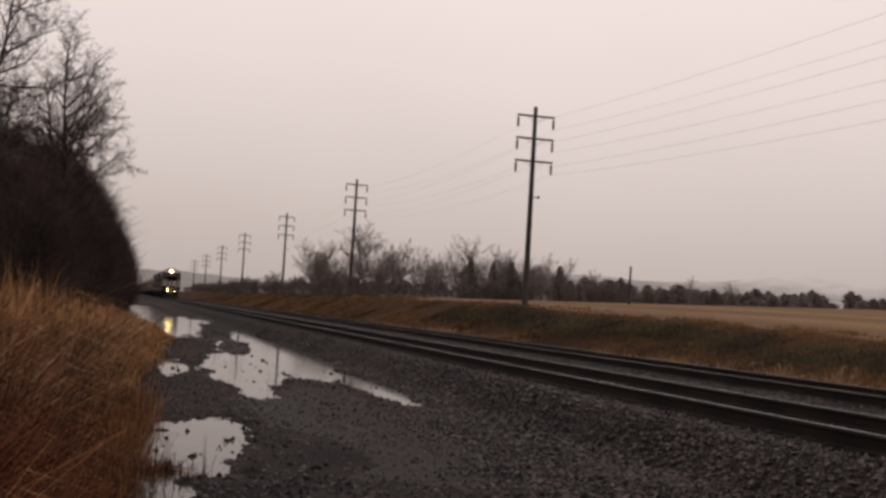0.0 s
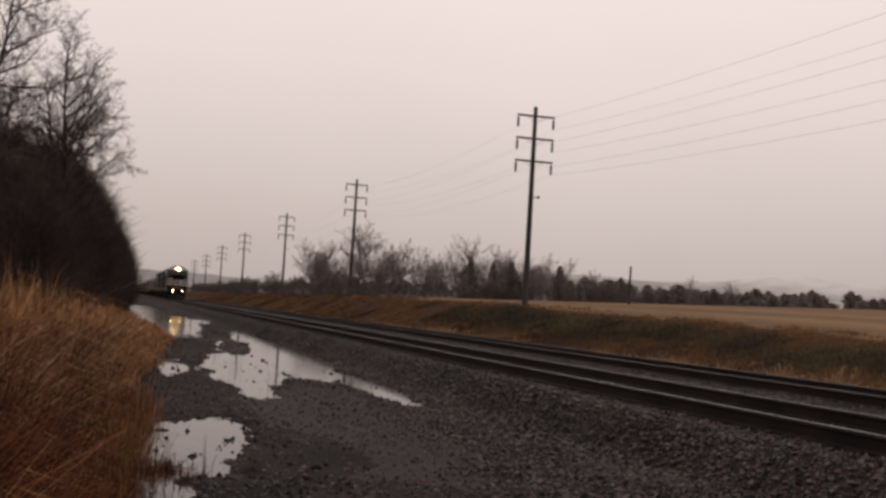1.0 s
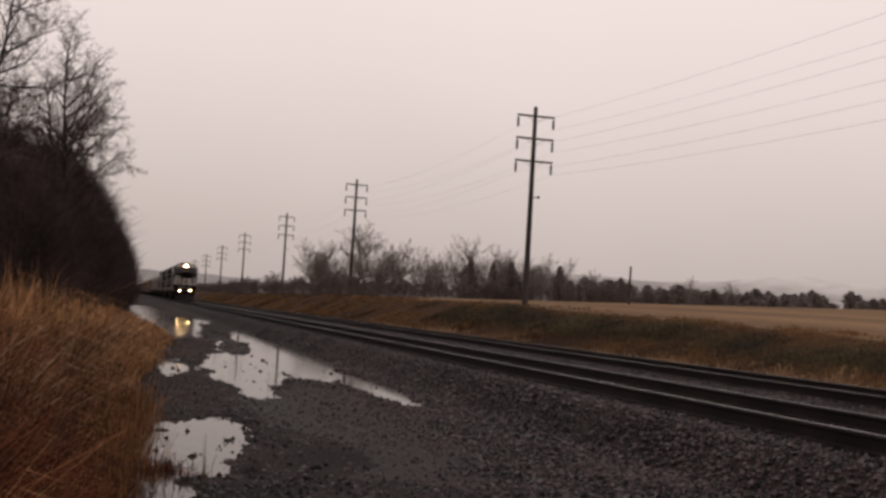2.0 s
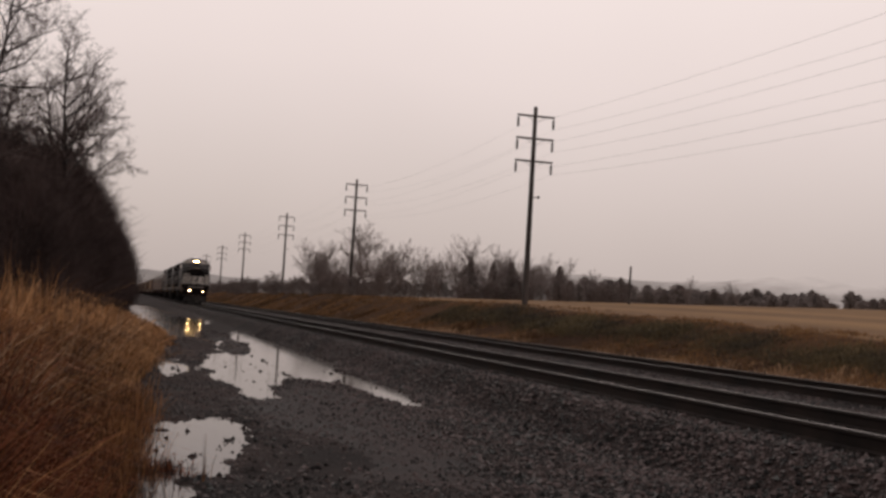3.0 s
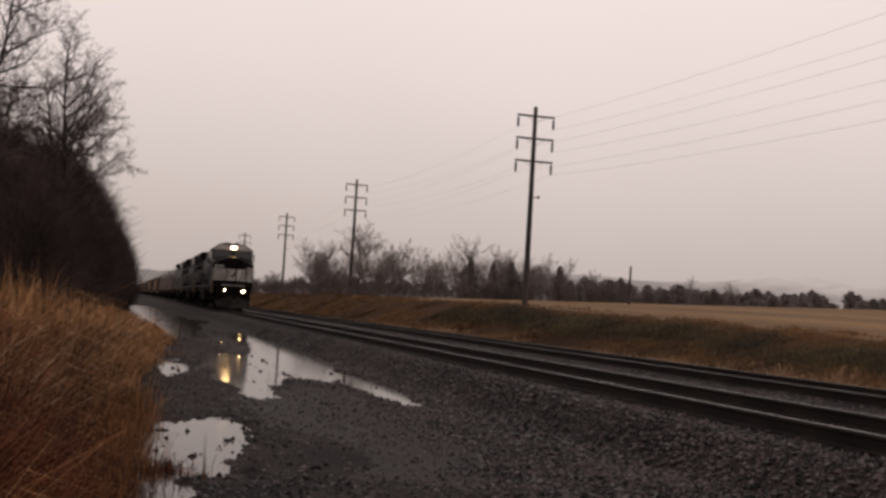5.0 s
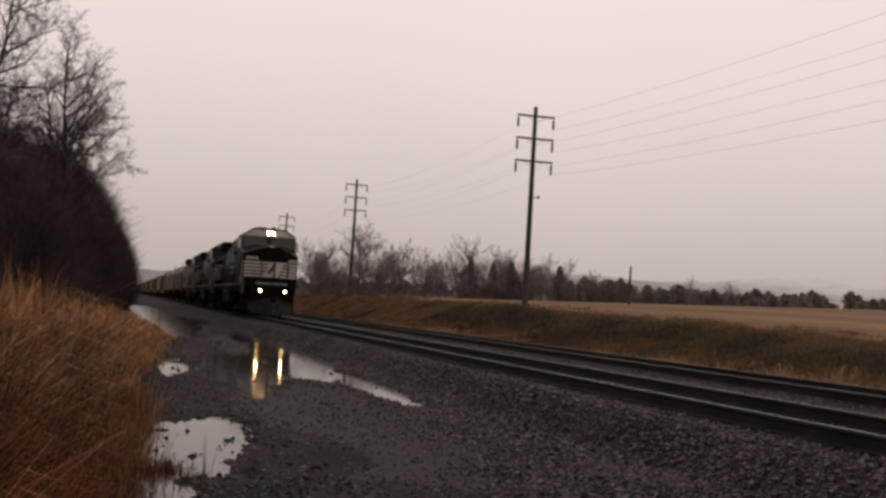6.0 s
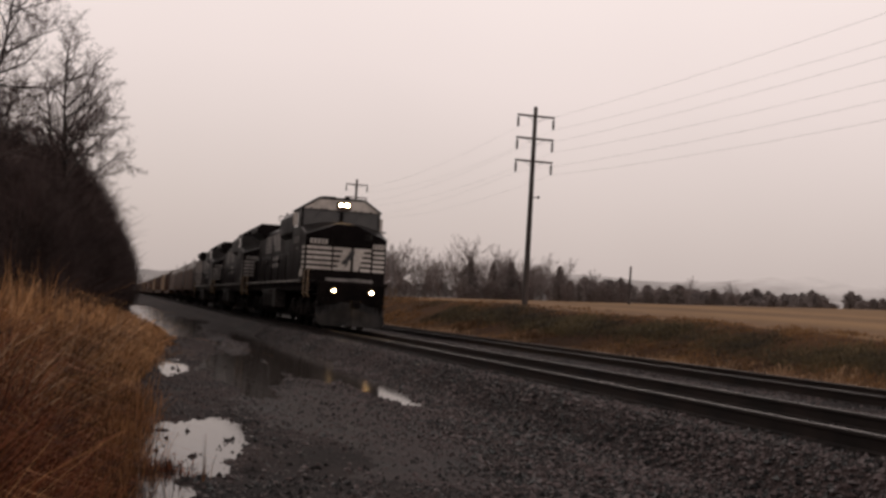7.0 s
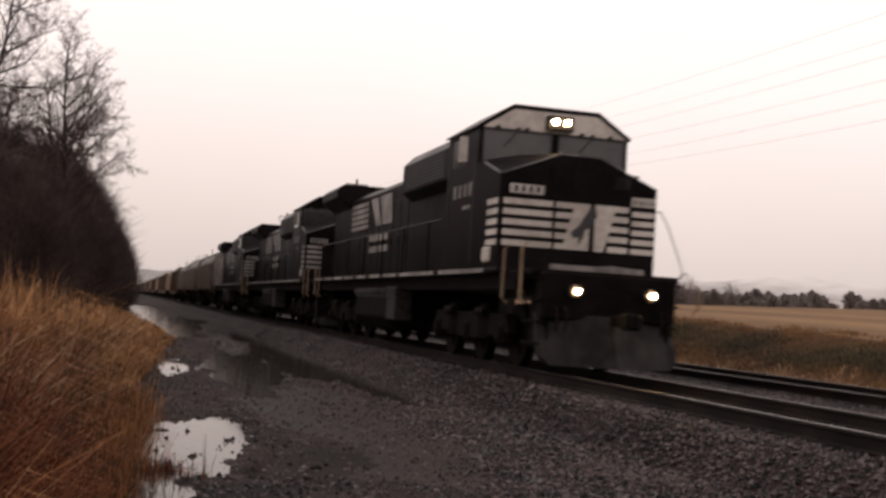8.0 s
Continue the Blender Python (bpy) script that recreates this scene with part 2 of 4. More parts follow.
def height(x, y):
    x, y = np.asarray(x, float), np.asarray(y, float)
    lane = WATER + 0.022 + 0.014 * wave(x, y, 1.1, 3) + 0.007 * wave(x, y, 5, 4)
    lane = lane - dent(x, y, HOLLOWS) + dent(x, y, MOUNDS)
    # ballast shoulder towards the rails
    up = smooth(-2.1 + 0.1 * wave(x * 0, y, 0.6, 5), -1.3, x)
    z = lane * (1 - up) + (-0.19 + 0.012 * wave(x, y, 4, 6)) * up
    # far shoulder, ditch and bank up to the field
    far = smooth(5.9, 7.2, x)
    z = z * (1 - far) + (-0.46 + 0.05 * wave(x, y, 0.5, 7)) * far
    bank = smooth(8.5, 15.5, x + 0.5 * wave(x, y, 0.25, 8))
    z = z * (1 - bank) + (field_level(y) + 0.05 * wave(x, y, 0.2, 9)) * bank
    # the field climbs gently to the woods
    u = np.clip(x - 17, 0, 330)
    z = z + (0.012 + 0.023 * smooth(30, 200, y)) * u
    # verge under the tall grass and the thicket
    verge = smooth(0.1, -1.6, x - lane_edge(y) + 0.2 * wave(x, y, 0.7, 10))
    z = z + verge * 0.2 + smooth(-9, -14, x) * 0.4
    return z


def strip(edges):
    return np.concatenate([np.linspace(a, b, k, endpoint=False) for a, b, k in edges] + [[edges[-1][1]]])


def trodden(x, y):
    """Where wheels have pressed the lane into bare mud: 0 to 1."""
    d = np.sqrt(((x + 4.6) / 0.95) ** 2 + ((y - 15.5) / 5.5) ** 2) + 0.35 * wave(x, y * 0.5, 1.6, 71)
    e = np.sqrt(((x + 3.9) / 0.7) ** 2 + ((y - 34) / 13) ** 2) + 0.35 * wave(x, y * 0.5, 1.6, 72)
    return np.maximum(1 - smooth(0.6, 1.2, d), 1 - smooth(0.6, 1.2, e))


def ground_sheet():
    xs = strip([(-1400, -100, 14), (-100, -14, 30), (-14, -8, 24), (-8, -1.2, 150), (-1.2, 6.0, 24), (6.0, 18, 50), (18, 80, 40), (80, 400, 30), (400, 2200, 12)])
    ys = strip([(-400, -20, 10), (-20, 4, 24), (4, 32, 270), (32, 70, 150), (70, 130, 110), (130, 400, 70), (400, 2600, 22)])
    x, y = np.meshgrid(xs, ys)
    z = height(x, y)
    verts = np.stack([x, y, z], -1).reshape(-1, 3)
    nx, ny = len(xs), len(ys)
    i = np.arange((nx - 1) * (ny - 1))
    a = i // (nx - 1) * nx + i % (nx - 1)
    faces = np.stack([a, a + 1, a + nx + 1, a + nx], -1)
    me = raw_mesh("ground", verts, faces, M_GRAVEL_BED, smooth=True)
    me.materials.append(M_SOIL)
    me.materials.append(M_FIELD)
    me.materials.append(M_MUD)
    cx, cy = x.reshape(-1)[a] + 0.01, y.reshape(-1)[a]
    edge = 0.35 * wave(cx, cy, 0.8, 21)
    kind = np.where((cx > 6.2 + edge * 0.3) | (cx < lane_edge(cy) - 0.15 + edge * 0.4), 1, 0)
    kind = np.where(cx > 14.8 + edge, 2, kind)
    kind = np.where((kind == 0) & (trodden(cx, cy) > 0.3 + 0.3 * wave(cx, cy, 6, 73)), 3, kind)
    me.polygons.foreach_set("material_index", kind.astype(np.int32))
    return tagged(new("ground", me), "wet dark gravel lane, grassy banks and stubble field", "ground", kind="structure")


ground_sheet()


def water_material():
    m = bpy.data.materials.new("rain_water")
    m.use_nodes = True
    n, l = m.node_tree.nodes, m.node_tree.links
    p = n["Principled BSDF"]
    p.inputs["Base Color"].default_value = (0.042, 0.034, 0.030, 1)
    p.inputs["Roughness"].default_value = 0.07
    p.inputs["IOR"].default_value = 1.17
    tc, nz, b = n.new("ShaderNodeTexCoord"), n.new("ShaderNodeTexNoise"), n.new("ShaderNodeBump")
    nz.inputs["Scale"].default_value, nz.inputs["Detail"].default_value = 7.0, 2.0
    b.inputs["Strength"].default_value, b.inputs["Distance"].default_value = 0.05, 0.01
    l.new(tc.outputs["Object"], nz.inputs["Vector"])
    l.new(nz.outputs[0], b.inputs["Height"])
    l.new(b.outputs[0], p.inputs["Normal"])
    return m


def rain_water():
    bm = bmesh.new()
    prism(bm, [(-8.0, 4.0), (-1.9, 4.0), (-1.9, 130.0), (-8.0, 130.0)], WATER - 0.3, WATER, axis="z")
    tagged(part("water", bm, water_material()), "still rain puddles in hollows of the gravel lane", "water", kind="structure")


rain_water()
# ---- double track ----
TRACKS = (0.0, 4.5)
RAIL = [(-0.036, -0.006), (-0.011, 0), (0.011, 0), (0.036, -0.006), (0.038, -0.035), (0.010, -0.05), (0.009, -0.15), (0.07, -0.165), (0.07, -0.18),
        (-0.07, -0.18), (-0.07, -0.165), (-0.009, -0.15), (-0.010, -0.05), (-0.038, -0.035)]


def rail_mesh(y0, y1):
    bm = bmesh.new()
    prism(bm, RAIL, y0, y1)
    me = mesh_of("rail", bm, M_RAIL)
    me.materials.append(M_RAIL_TOP)
    for f in me.polygons:
        if f.normal.z > 0.9 and f.center.z > -0.002:
            f.material_index = 1
    return me


def tie_mesh():
    bm = bmesh.new()
    box(bm, 0, 0, -0.27, 2.6, 0.22, 0.17, 0.012)
    for s in (-0.755, 0.755):
        box(bm, s, 0, -0.182, 0.30, 0.19, 0.012)
        for u in (-0.09, 0.09):
            box(bm, s + u, 0.05, -0.168, 0.03, 0.03, 0.03)
    return mesh_of("railway_tie", bm, M_TIE)


def railway_tracks():
    rail, tie = rail_mesh(-40, 900), tie_mesh()
    for k, x in enumerate(TRACKS):
        track = tagged(new("track_%d" % (k + 1)), "straight steel railway track on dark wooden ties in ballast", "railway track", kind="structure")
        track.location = (x, 0, 0 if k == 0 else -0.02)
        for s in (-0.755, 0.755):
            part("rail", rail, None, track, "steel rail with a worn shiny top").location = (s, 0, 0)
        for i in range(130):
            o = part("railway_tie", tie, None, track)
            o.location = (random.uniform(-0.03, 0.03), 2 + i * 0.5, random.uniform(-0.008, 0.006))
            o.rotation_euler = (0, 0, random.uniform(-0.02, 0.02))
        bm = bmesh.new()
        for i in range(600):
            box(bm, 0, 67 + i * 0.5, -0.27, 2.6, 0.22, 0.17)
        tagged(part("far_railway_ties", bm, M_TIE, track), kind="stuff")


railway_tracks()
# ---- train: vehicles are built with their front at y = 0 and the rail tops at z = 0 ----
SPEED, FRONT_AT_END = 21.611, 16.935
MOVING, WHEELS = [], []
M_SILL = shader("dusty_white_sill_paint", (0.10, 0.089, 0.082), (0.27, 0.24, 0.225), rough=0.6, grain=6, broad=1.0, bump=0.03)
M_YELLOW = shader("dirty_yellow_grab_iron", (0.12, 0.08, 0.045), (0.25, 0.17, 0.10), rough=0.6, grain=20, bump=0.1)
M_STEEL = shader("dull_bare_steel", (0.12, 0.11, 0.105), (0.28, 0.26, 0.25), rough=0.45, metal=0.6, grain=20, bump=0.1)
M_DUSTY = shader("dusty_grey_underframe_paint", (0.006, 0.005, 0.0046), (0.034, 0.029, 0.027), rough=0.6, grain=8, broad=2.5, bump=0.1, specular=0.1)
M_BLACK_MARK = shader("black_marking_paint", (0.008, 0.007, 0.007), (0.02, 0.018, 0.018), rough=0.5, grain=10, bump=0)
M_PLOW = shader("scuffed_black_plow_steel", (0.003, 0.0026, 0.0026), (0.020, 0.0175, 0.017), rough=0.5, grain=9, broad=2.0, bump=0.15, specular=0.12, stretch=(1, 1, 0.4))


def thing(name, label, category, group=""):
    return tagged(new(name), label, category, group)


def made(name, material, parent, build, label="", smooth_shade=False):
    """A part whose bmesh is filled by build(bm)."""
    bm = bmesh.new()
    build(bm)
    return part(name, bm, material, parent, label, smooth_shade)


def wheel_mesh(r):
    bm = bmesh.new()
    for s in (-0.755, 0.755):
        tube(bm, (s - 0.065, 0, 0), (s + 0.065, 0, 0), r, seg=28)
        tube(bm, (s - 0.085 * math.copysign(1, s), 0, 0), (s - 0.06 * math.copysign(1, s), 0, 0), r + 0.025, seg=28)
        tube(bm, (s + 0.05 * math.copysign(1, s), 0, 0), (s + 0.10 * math.copysign(1, s), 0, 0), r * 0.35, seg=12)
        for k in range(4):
            a = k * math.pi / 2
            box(bm, s + 0.07 * math.copysign(1, s), math.cos(a) * r * 0.6, math.sin(a) * r * 0.6, 0.03, 0.09, 0.09)
    tube(bm, (-0.8, 0, 0), (0.8, 0, 0), 0.09, seg=10)
    return mesh_of("wheelset", bm, M_DIRTY)


BIG_WHEEL, SMALL_WHEEL = wheel_mesh(0.53), wheel_mesh(0.455)


def truck(parent, y, axles, big):
    """A truck under a vehicle: side frames, springs and its wheelsets."""
    r, mesh = (0.53, BIG_WHEEL) if big else (0.455, SMALL_WHEEL)
    half = max(abs(a) for a in axles)

    def frames(bm):
        for s in (-1.02, 1.02):
            z = r + 0.14
            prism(bm, [(y - half - 0.35, z - 0.12), (y - half - 0.2, z + 0.2), (y + half + 0.2, z + 0.2), (y + half + 0.35, z - 0.12),
                       (y + half * 0.55, z - 0.22), (y, z - 0.3), (y - half * 0.55, z - 0.22)], s - 0.09, s + 0.09, axis="x", bevel=0.015)
            for a in axles:
                box(bm, s, y + a, r, 0.26, 0.34, 0.36, 0.03)
                tube(bm, (s, y + a, r), (s + math.copysign(0.17, s), y + a, r), 0.13, seg=10)
            for a, b in zip(axles, axles[1:]):
                c = y + (a + b) / 2
                for d in (-0.18, 0, 0.18):
                    tube(bm, (s + math.copysign(0.06, s), c + d, z - 0.25), (s + math.copysign(0.06, s), c + d, z + 0.12), 0.075, seg=8)
                tube(bm, (s + math.copysign(0.13, s), c - 0.25, z + 0.22), (s + math.copysign(0.13, s), c + 0.25, z + 0.22), 0.09, seg=8)
        box(bm, 0, y, r + 0.2, 2.0, 0.5, 0.3)

    ob = made("truck", M_DIRTY, parent, frames, "grimy cast steel truck")
    for a in axles:
        w = part("wheelset", mesh, None, ob)
        w.location = (0, y + a, r)
        WHEELS.append((w, (0, y + a, r), r, big))
    return ob


def coupler(parent, y, way):
    def build(bm):
        box(bm, 0, y + way * 0.25, 0.86, 0.16, 0.5, 0.18, 0.02)
        box(bm, 0.02, y + way * 0.55, 0.86, 0.30, 0.22, 0.26, 0.05)
        box(bm, -0.10, y + way * 0.70, 0.86, 0.10, 0.16, 0.26, 0.03)
    made("coupler", M_DIRTY, parent, build)


def front_bars(name, parent, y, x0, x1, z0, z1, n, fill=0.57, label="", paint=None):
    """n level white bars between two heights on a face across the train, each a part."""
    step = (z1 - z0) / (n - 1 + fill)
    for i in range(n):
        z = z0 + i * step + step * fill / 2
        made(name, paint or M_WHITE, parent, lambda bm: box(bm, (x0 + x1) / 2, y, z, x1 - x0, 0.008, step * fill), label)


def side_bars(name, parent, material, x, y0, y1, z0, z1, n, fill=0.57, label=""):
    step = (z1 - z0) / (n - 1 + fill)
    for i in range(n):
        z = z0 + i * step + step * fill / 2
        made(name, material, parent, lambda bm: box(bm, x, (y0 + y1) / 2, z, 0.008, y1 - y0, step * fill), label)


def locomotive(lead):
    """The lead engine has lit lamps and a white band over its windshields."""
    root = thing("locomotive", "leading black diesel locomotive with white nose stripes and lit lamps" if lead else "trailing black diesel locomotive with white nose stripes, lamps unlit",
                 "locomotive", "locomotives of the train")
    lamp_look, lamp_label = (M_LAMP, "lit warm white lamp") if lead else (M_GLASS, "unlit lamp")
    # underframe, deck and its white edge
    made("deck", M_LOCO, root, lambda bm: (box(bm, 0, 10.75, 1.42, 2.6, 19.5, 0.32, 0.02), box(bm, 0, 11.0, 1.585, 3.0, 19.0, 0.07, 0.01)))
    for s in (-1, 1):
        at = 2.2
        while at < 20.0:
            n = 2.9 if at < 6 else 1.25
            made("sill_stripe", M_SILL, root, lambda bm: box(bm, s * 1.503, at + n / 2, 1.585, 0.008, n, 0.075), "dusty white stripe along the deck edge")
            at += n + 0.42
    # nose: a blunt box with a peaked top
    def nose(bm):
        front = [(-1.42, 1.62), (1.42, 1.62), (1.42, 3.16), (0.62, 3.5), (0.34, 3.62), (-0.40, 3.62), (-0.70, 3.5), (-1.42, 3.2)]
        back = [(-1.44, 1.62), (1.44, 1.62), (1.44, 3.56), (0.75, 3.72), (0.34, 3.76), (-0.40, 3.76), (-0.75, 3.72), (-1.44, 3.56)]
        loft(bm, [[(x * 0.975, 1.70, 1.62 + (z - 1.62) * 0.988) for x, z in front], [(x, 1.76, z) for x, z in front], [(x, 3.2, z) for x, z in back]])
        box(bm, 0.22, 1.697, 2.55, 0.78, 0.02, 1.75, 0.006)
    nose_part = made("nose", M_LOCO, root, nose)
    made("door_window", M_DUSTY, nose_part, lambda bm: box(bm, 0.76, 1.693, 3.2, 0.26, 0.012, 0.2, 0.003))
    made("grab_iron", M_LOCO, nose_part, lambda bm: pipe(bm, [(-0.5, 1.70, 3.4), (-0.5, 1.60, 3.4), (-0.5, 1.60, 2.9), (-0.5, 1.70, 2.9)], 0.015))
    # steel bead added to put the sky's highlight on the left nose edge
    made("nose_edge_highlight", M_STEEL, nose_part, lambda bm: pipe(bm, [(-1.44, 2.62, 3.47), (-1.42, 1.80, 3.22), (-1.35, 1.74, 3.23), (-0.70, 1.73, 3.48), (-0.40, 1.73, 3.60), (-0.05, 1.73, 3.61)], 0.016), "pale steel bead added as the highlight along the nose edge")
    made("mirror", M_STEEL, nose_part, lambda bm: box(bm, 1.50, 3.0, 3.50, 0.26, 0.05, 0.06, 0.01))
    # white stripes, in four panels, wrapping round the corners
    y = 1.692
    white = M_WHITE if lead else M_SILL
    for x0, x1, top in ((-1.36, -0.49 if lead else -0.84, 2.80), (0.95, 1.355, 2.74)):
        front_bars("nose_stripe", nose_part, y, x0, x1, 2.01, top, 5, label="grubby white nose stripe", paint=white)
    for s in (-1, 1):
        side_bars("side_stripe", nose_part, white, s * 1.431, 1.79, 2.38, 2.01, 2.80, 5, label="grubby white stripe on the nose side")
    y2 = y - 0.012
    front_bars("nose_stripe", nose_part, y2, -0.44, -0.06, 2.01, 2.80, 5, paint=white)
    front_bars("nose_stripe", nose_part, y2, 0.52, 0.88, 2.01, 2.80, 5, paint=white)
    made("emblem_panel", white, nose_part, lambda bm: prism(bm, [(-0.30, 2.01), (0.17, 2.01), (0.17, 2.80), (-0.10, 2.80)], y2 - 0.005, y2 + 0.005), "white emblem panel on the nose door")
    made("emblem_panel", white, nose_part, lambda bm: prism(bm, [(0.27, 2.01), (0.44, 2.01), (0.66, 2.80), (0.27, 2.80)], y2 - 0.005, y2 + 0.005))
    def emblem_mark(bm):
        y3 = y - 0.022
        prism(bm, [(-0.16, 2.30), (-0.02, 2.42), (0.16, 2.72), (0.27, 2.76), (0.31, 2.60), (0.24, 2.52), (0.20, 2.40), (0.10, 2.36), (0.06, 2.22), (0.0, 2.10), (-0.03, 2.24), (-0.1, 2.20)],
              y3 - 0.004, y3 + 0.004)
    made("emblem_mark", M_BLACK_MARK, nose_part, emblem_mark)
    # number boards with dark bars
    for x, z in ((-0.965, 2.965), (1.14, 2.90)):
        board = made("number_board", white, nose_part, lambda bm, x=x, z=z: box(bm, x, 1.688, z, 0.60 if x < 0 else 0.42, 0.03, 0.155, 0.006))
        for k in range(4):
            d = (k - 1.5) * (0.13 if x < 0 else 0.095)
            made("number_bar", M_BLACK_MARK, board, lambda bm: box(bm, x + d, 1.669, z, 0.06 if x < 0 else 0.045, 0.006, 0.10))
    # cab
    def cab(bm):
        ring = [(-1.42, 1.62), (1.42, 1.62), (1.42, 4.16), (0.80, 4.56), (-0.80, 4.56), (-1.42, 4.16)]
        back = [(x, z if z < 2 else z + (0.06 if z > 4.3 else 0.03)) for x, z in ring]
        loft(bm, [[(x, 3.12, z) for x, z in ring], [(x, 3.32, z) for x, z in back], [(x, 5.15, z) for x, z in back]])
        prism(bm, [(-1.46, 4.16), (-0.82, 4.585), (0.82, 4.585), (1.46, 4.16), (1.46, 4.20), (0.82, 4.625), (-0.82, 4.625), (-1.46, 4.20)], 3.06, 5.25)
    cab_part = made("cab", M_LOCO, root, cab)
    made("roof_band", M_WHITE if lead else M_LOCO, cab_part, lambda bm: prism(bm, [(-1.37, 4.175), (1.37, 4.175), (0.80, 4.545), (-0.80, 4.545)], 3.09, 3.118), "grubby white band above the windshields" if lead else "black band above the windshields")
    for x0, x1 in ((-1.33, -0.09), (0.09, 1.33)):
        pane = made("windshield", M_GLASS, cab_part, lambda bm, a=x0, b=x1: prism(bm, [(a, 3.50), (b, 3.50), (b, 4.12), (a, 4.12)], 3.105, 3.122), "dark windshield reflecting the sky")
        made("windshield_frame", M_BLACK_MARK, pane, lambda bm, a=x0, b=x1: [box(bm, *v) for v in (
            ((a + b) / 2, 3.108, 4.135, b - a + 0.06, 0.03, 0.03), ((a + b) / 2, 3.108, 3.485, b - a + 0.06, 0.03, 0.03),
            (a - 0.015, 3.108, 3.81, 0.03, 0.03, 0.62), (b + 0.015, 3.108, 3.81, 0.03, 0.03, 0.62))])
        made("wiper", M_BLACK_MARK, pane, lambda bm, a=x0, b=x1: (pipe(bm, [((a + b) / 2, 3.09, 4.15), ((a + b) / 2 - 0.25, 3.08, 3.85)], 0.012), box(bm, (a + b) / 2, 3.08, 4.17, 0.08, 0.06, 0.08, 0.01)))
    for x in (-1.1, -0.55, 0.5, 1.05):
        made("roof_bracket", M_BLACK_MARK, cab_part, lambda bm, x=x: box(bm, x, 3.06, 4.185, 0.07, 0.07, 0.06, 0.01))
    for s in (-1, 1):
        made("side_window", M_GLASS, cab_part, lambda bm, s=s: (box(bm, s * 1.422, 4.25, 3.80, 0.012, 0.95, 0.52, 0.004)), "dark cab side window")
        made("wind_deflector", white, cab_part, lambda bm, s=s: box(bm, s * 1.56, 3.62, 3.80, 0.16, 0.03, 0.46, 0.01, m=Matrix.Translation((s * 1.56, 3.62, 3.8)) @ pose(0, 0, 0, 0, 0, s * 25) @ Matrix.Translation((-s * 1.56, -3.62, -3.8))), "pale wind deflector by the cab window")
        for k in range(4):
            made("side_number_bar", M_SILL, cab_part, lambda bm: box(bm, s * 1.424, 3.5 + k * 0.34, 3.08, 0.008, 0.17, 0.24))
        made("builder_plate", M_SILL, cab_part, lambda bm, s=s: box(bm, s * 1.424, 3.7, 2.76, 0.008, 0.5, 0.07))
        for at in (3.3, 5.0):
            made("cab_door_seam", M_BLACK_MARK, cab_part, lambda bm: box(bm, s * 1.421, at, 2.7, 0.01, 0.03, 1.9))
        made("marker_box", white, root, lambda bm, s=s: box(bm, s * 1.44, 2.25, 1.86, 0.05, 0.42, 0.26, 0.03), "small white box beside the nose")
    # headlight
    head = made("headlight", M_BLACK_MARK, root, lambda bm: box(bm, 0.05, 3.03, 4.345, 0.50, 0.16, 0.27, 0.02), "twin headlight above the windshields")
    for x in (-0.06, 0.16):
        made("lamp", lamp_look, head, lambda bm, x=x: tube(bm, (x, 2.955, 4.36), (x, 2.935, 4.36), 0.044, seg=16), lamp_label)
    # horns, antenna dome, air conditioner on the roof
    made("roof_antenna", M_DIRTY, cab_part, lambda bm: (tube(bm, (0.3, 3.8, 4.6), (0.3, 3.8, 4.74), 0.14, 0.1, 12), box(bm, -0.35, 4.2, 4.66, 0.5, 0.8, 0.12, 0.03)))
    # equipment cab behind, with a recessed dark grille
    def blower(bm):
        prism(bm, [(-1.40, 3.42), (-1.05, 3.2), (1.05, 3.2), (1.40, 3.42), (1.40, 4.05), (1.15, 4.30), (-1.15, 4.30), (-1.40, 4.05)], 5.15, 9.1, bevel=0.02)
        box(bm, 0, 7.1, 2.45, 2.3, 3.9, 1.7, 0.02)
    blower_part = made("equipment_cab", M_LOCO, root, blower)
    for s in (-1, 1):
        made("grille", M_BLACK_MARK, blower_part, lambda bm, s=s: [box(bm, s * 1.403, 7.1, 3.52 + k * 0.07, 0.02, 3.3, 0.03) for k in range(8)])
    # long hood with doors
    def hood(bm):
        prism(bm, [(-0.95, 1.62), (0.95, 1.62), (0.95, 3.86), (0.78, 4.02), (-0.78, 4.02), (-0.95, 3.86)], 9.1, 20.3, bevel=0.015)
        box(bm, 0, 9.9, 4.08, 1.3, 1.2, 0.14, 0.03)
    hood_part = made("long_hood", M_LOCO, root, hood)
    for s in (-1, 1):
        for k in range(9):
            made("hood_door", M_LOCO, hood_part, lambda bm, s=s, k=k: (box(bm, s * 0.957, 9.75 + k * 0.82, 2.62, 0.02, 0.76, 1.75, 0.006), box(bm, s * 0.972, 9.5 + k * 0.82, 2.5, 0.02, 0.04, 0.16)))
        x = s * 0.978
        lo, hi = min(x, x - s * 0.008), max(x, x - s * 0.008)
        side_bars("side_stripe", hood_part, M_SILL, x, 14.9, 17.3, 2.98, 3.72, 5, 0.7, "faded pale stripe on the hood")
        for outline in ([(11.9, 2.98), (12.95, 2.98), (13.5, 3.74), (12.05, 3.74)], [(13.15, 2.98), (13.75, 2.98), (14.65, 3.74), (13.75, 3.74)]):
            made("side_emblem", M_SILL, hood_part, lambda bm: prism(bm, outline, lo, hi, axis="x"), "faded pale emblem stroke on the hood")
        for a, b in ((12.3, 13.3), (13.45, 14.55)):
            for z in (2.66, 2.36):
                made("lettering_bar", M_SILL, hood_part, lambda bm: box(bm, x, (a + b) / 2, z, 0.008, b - a, 0.17))
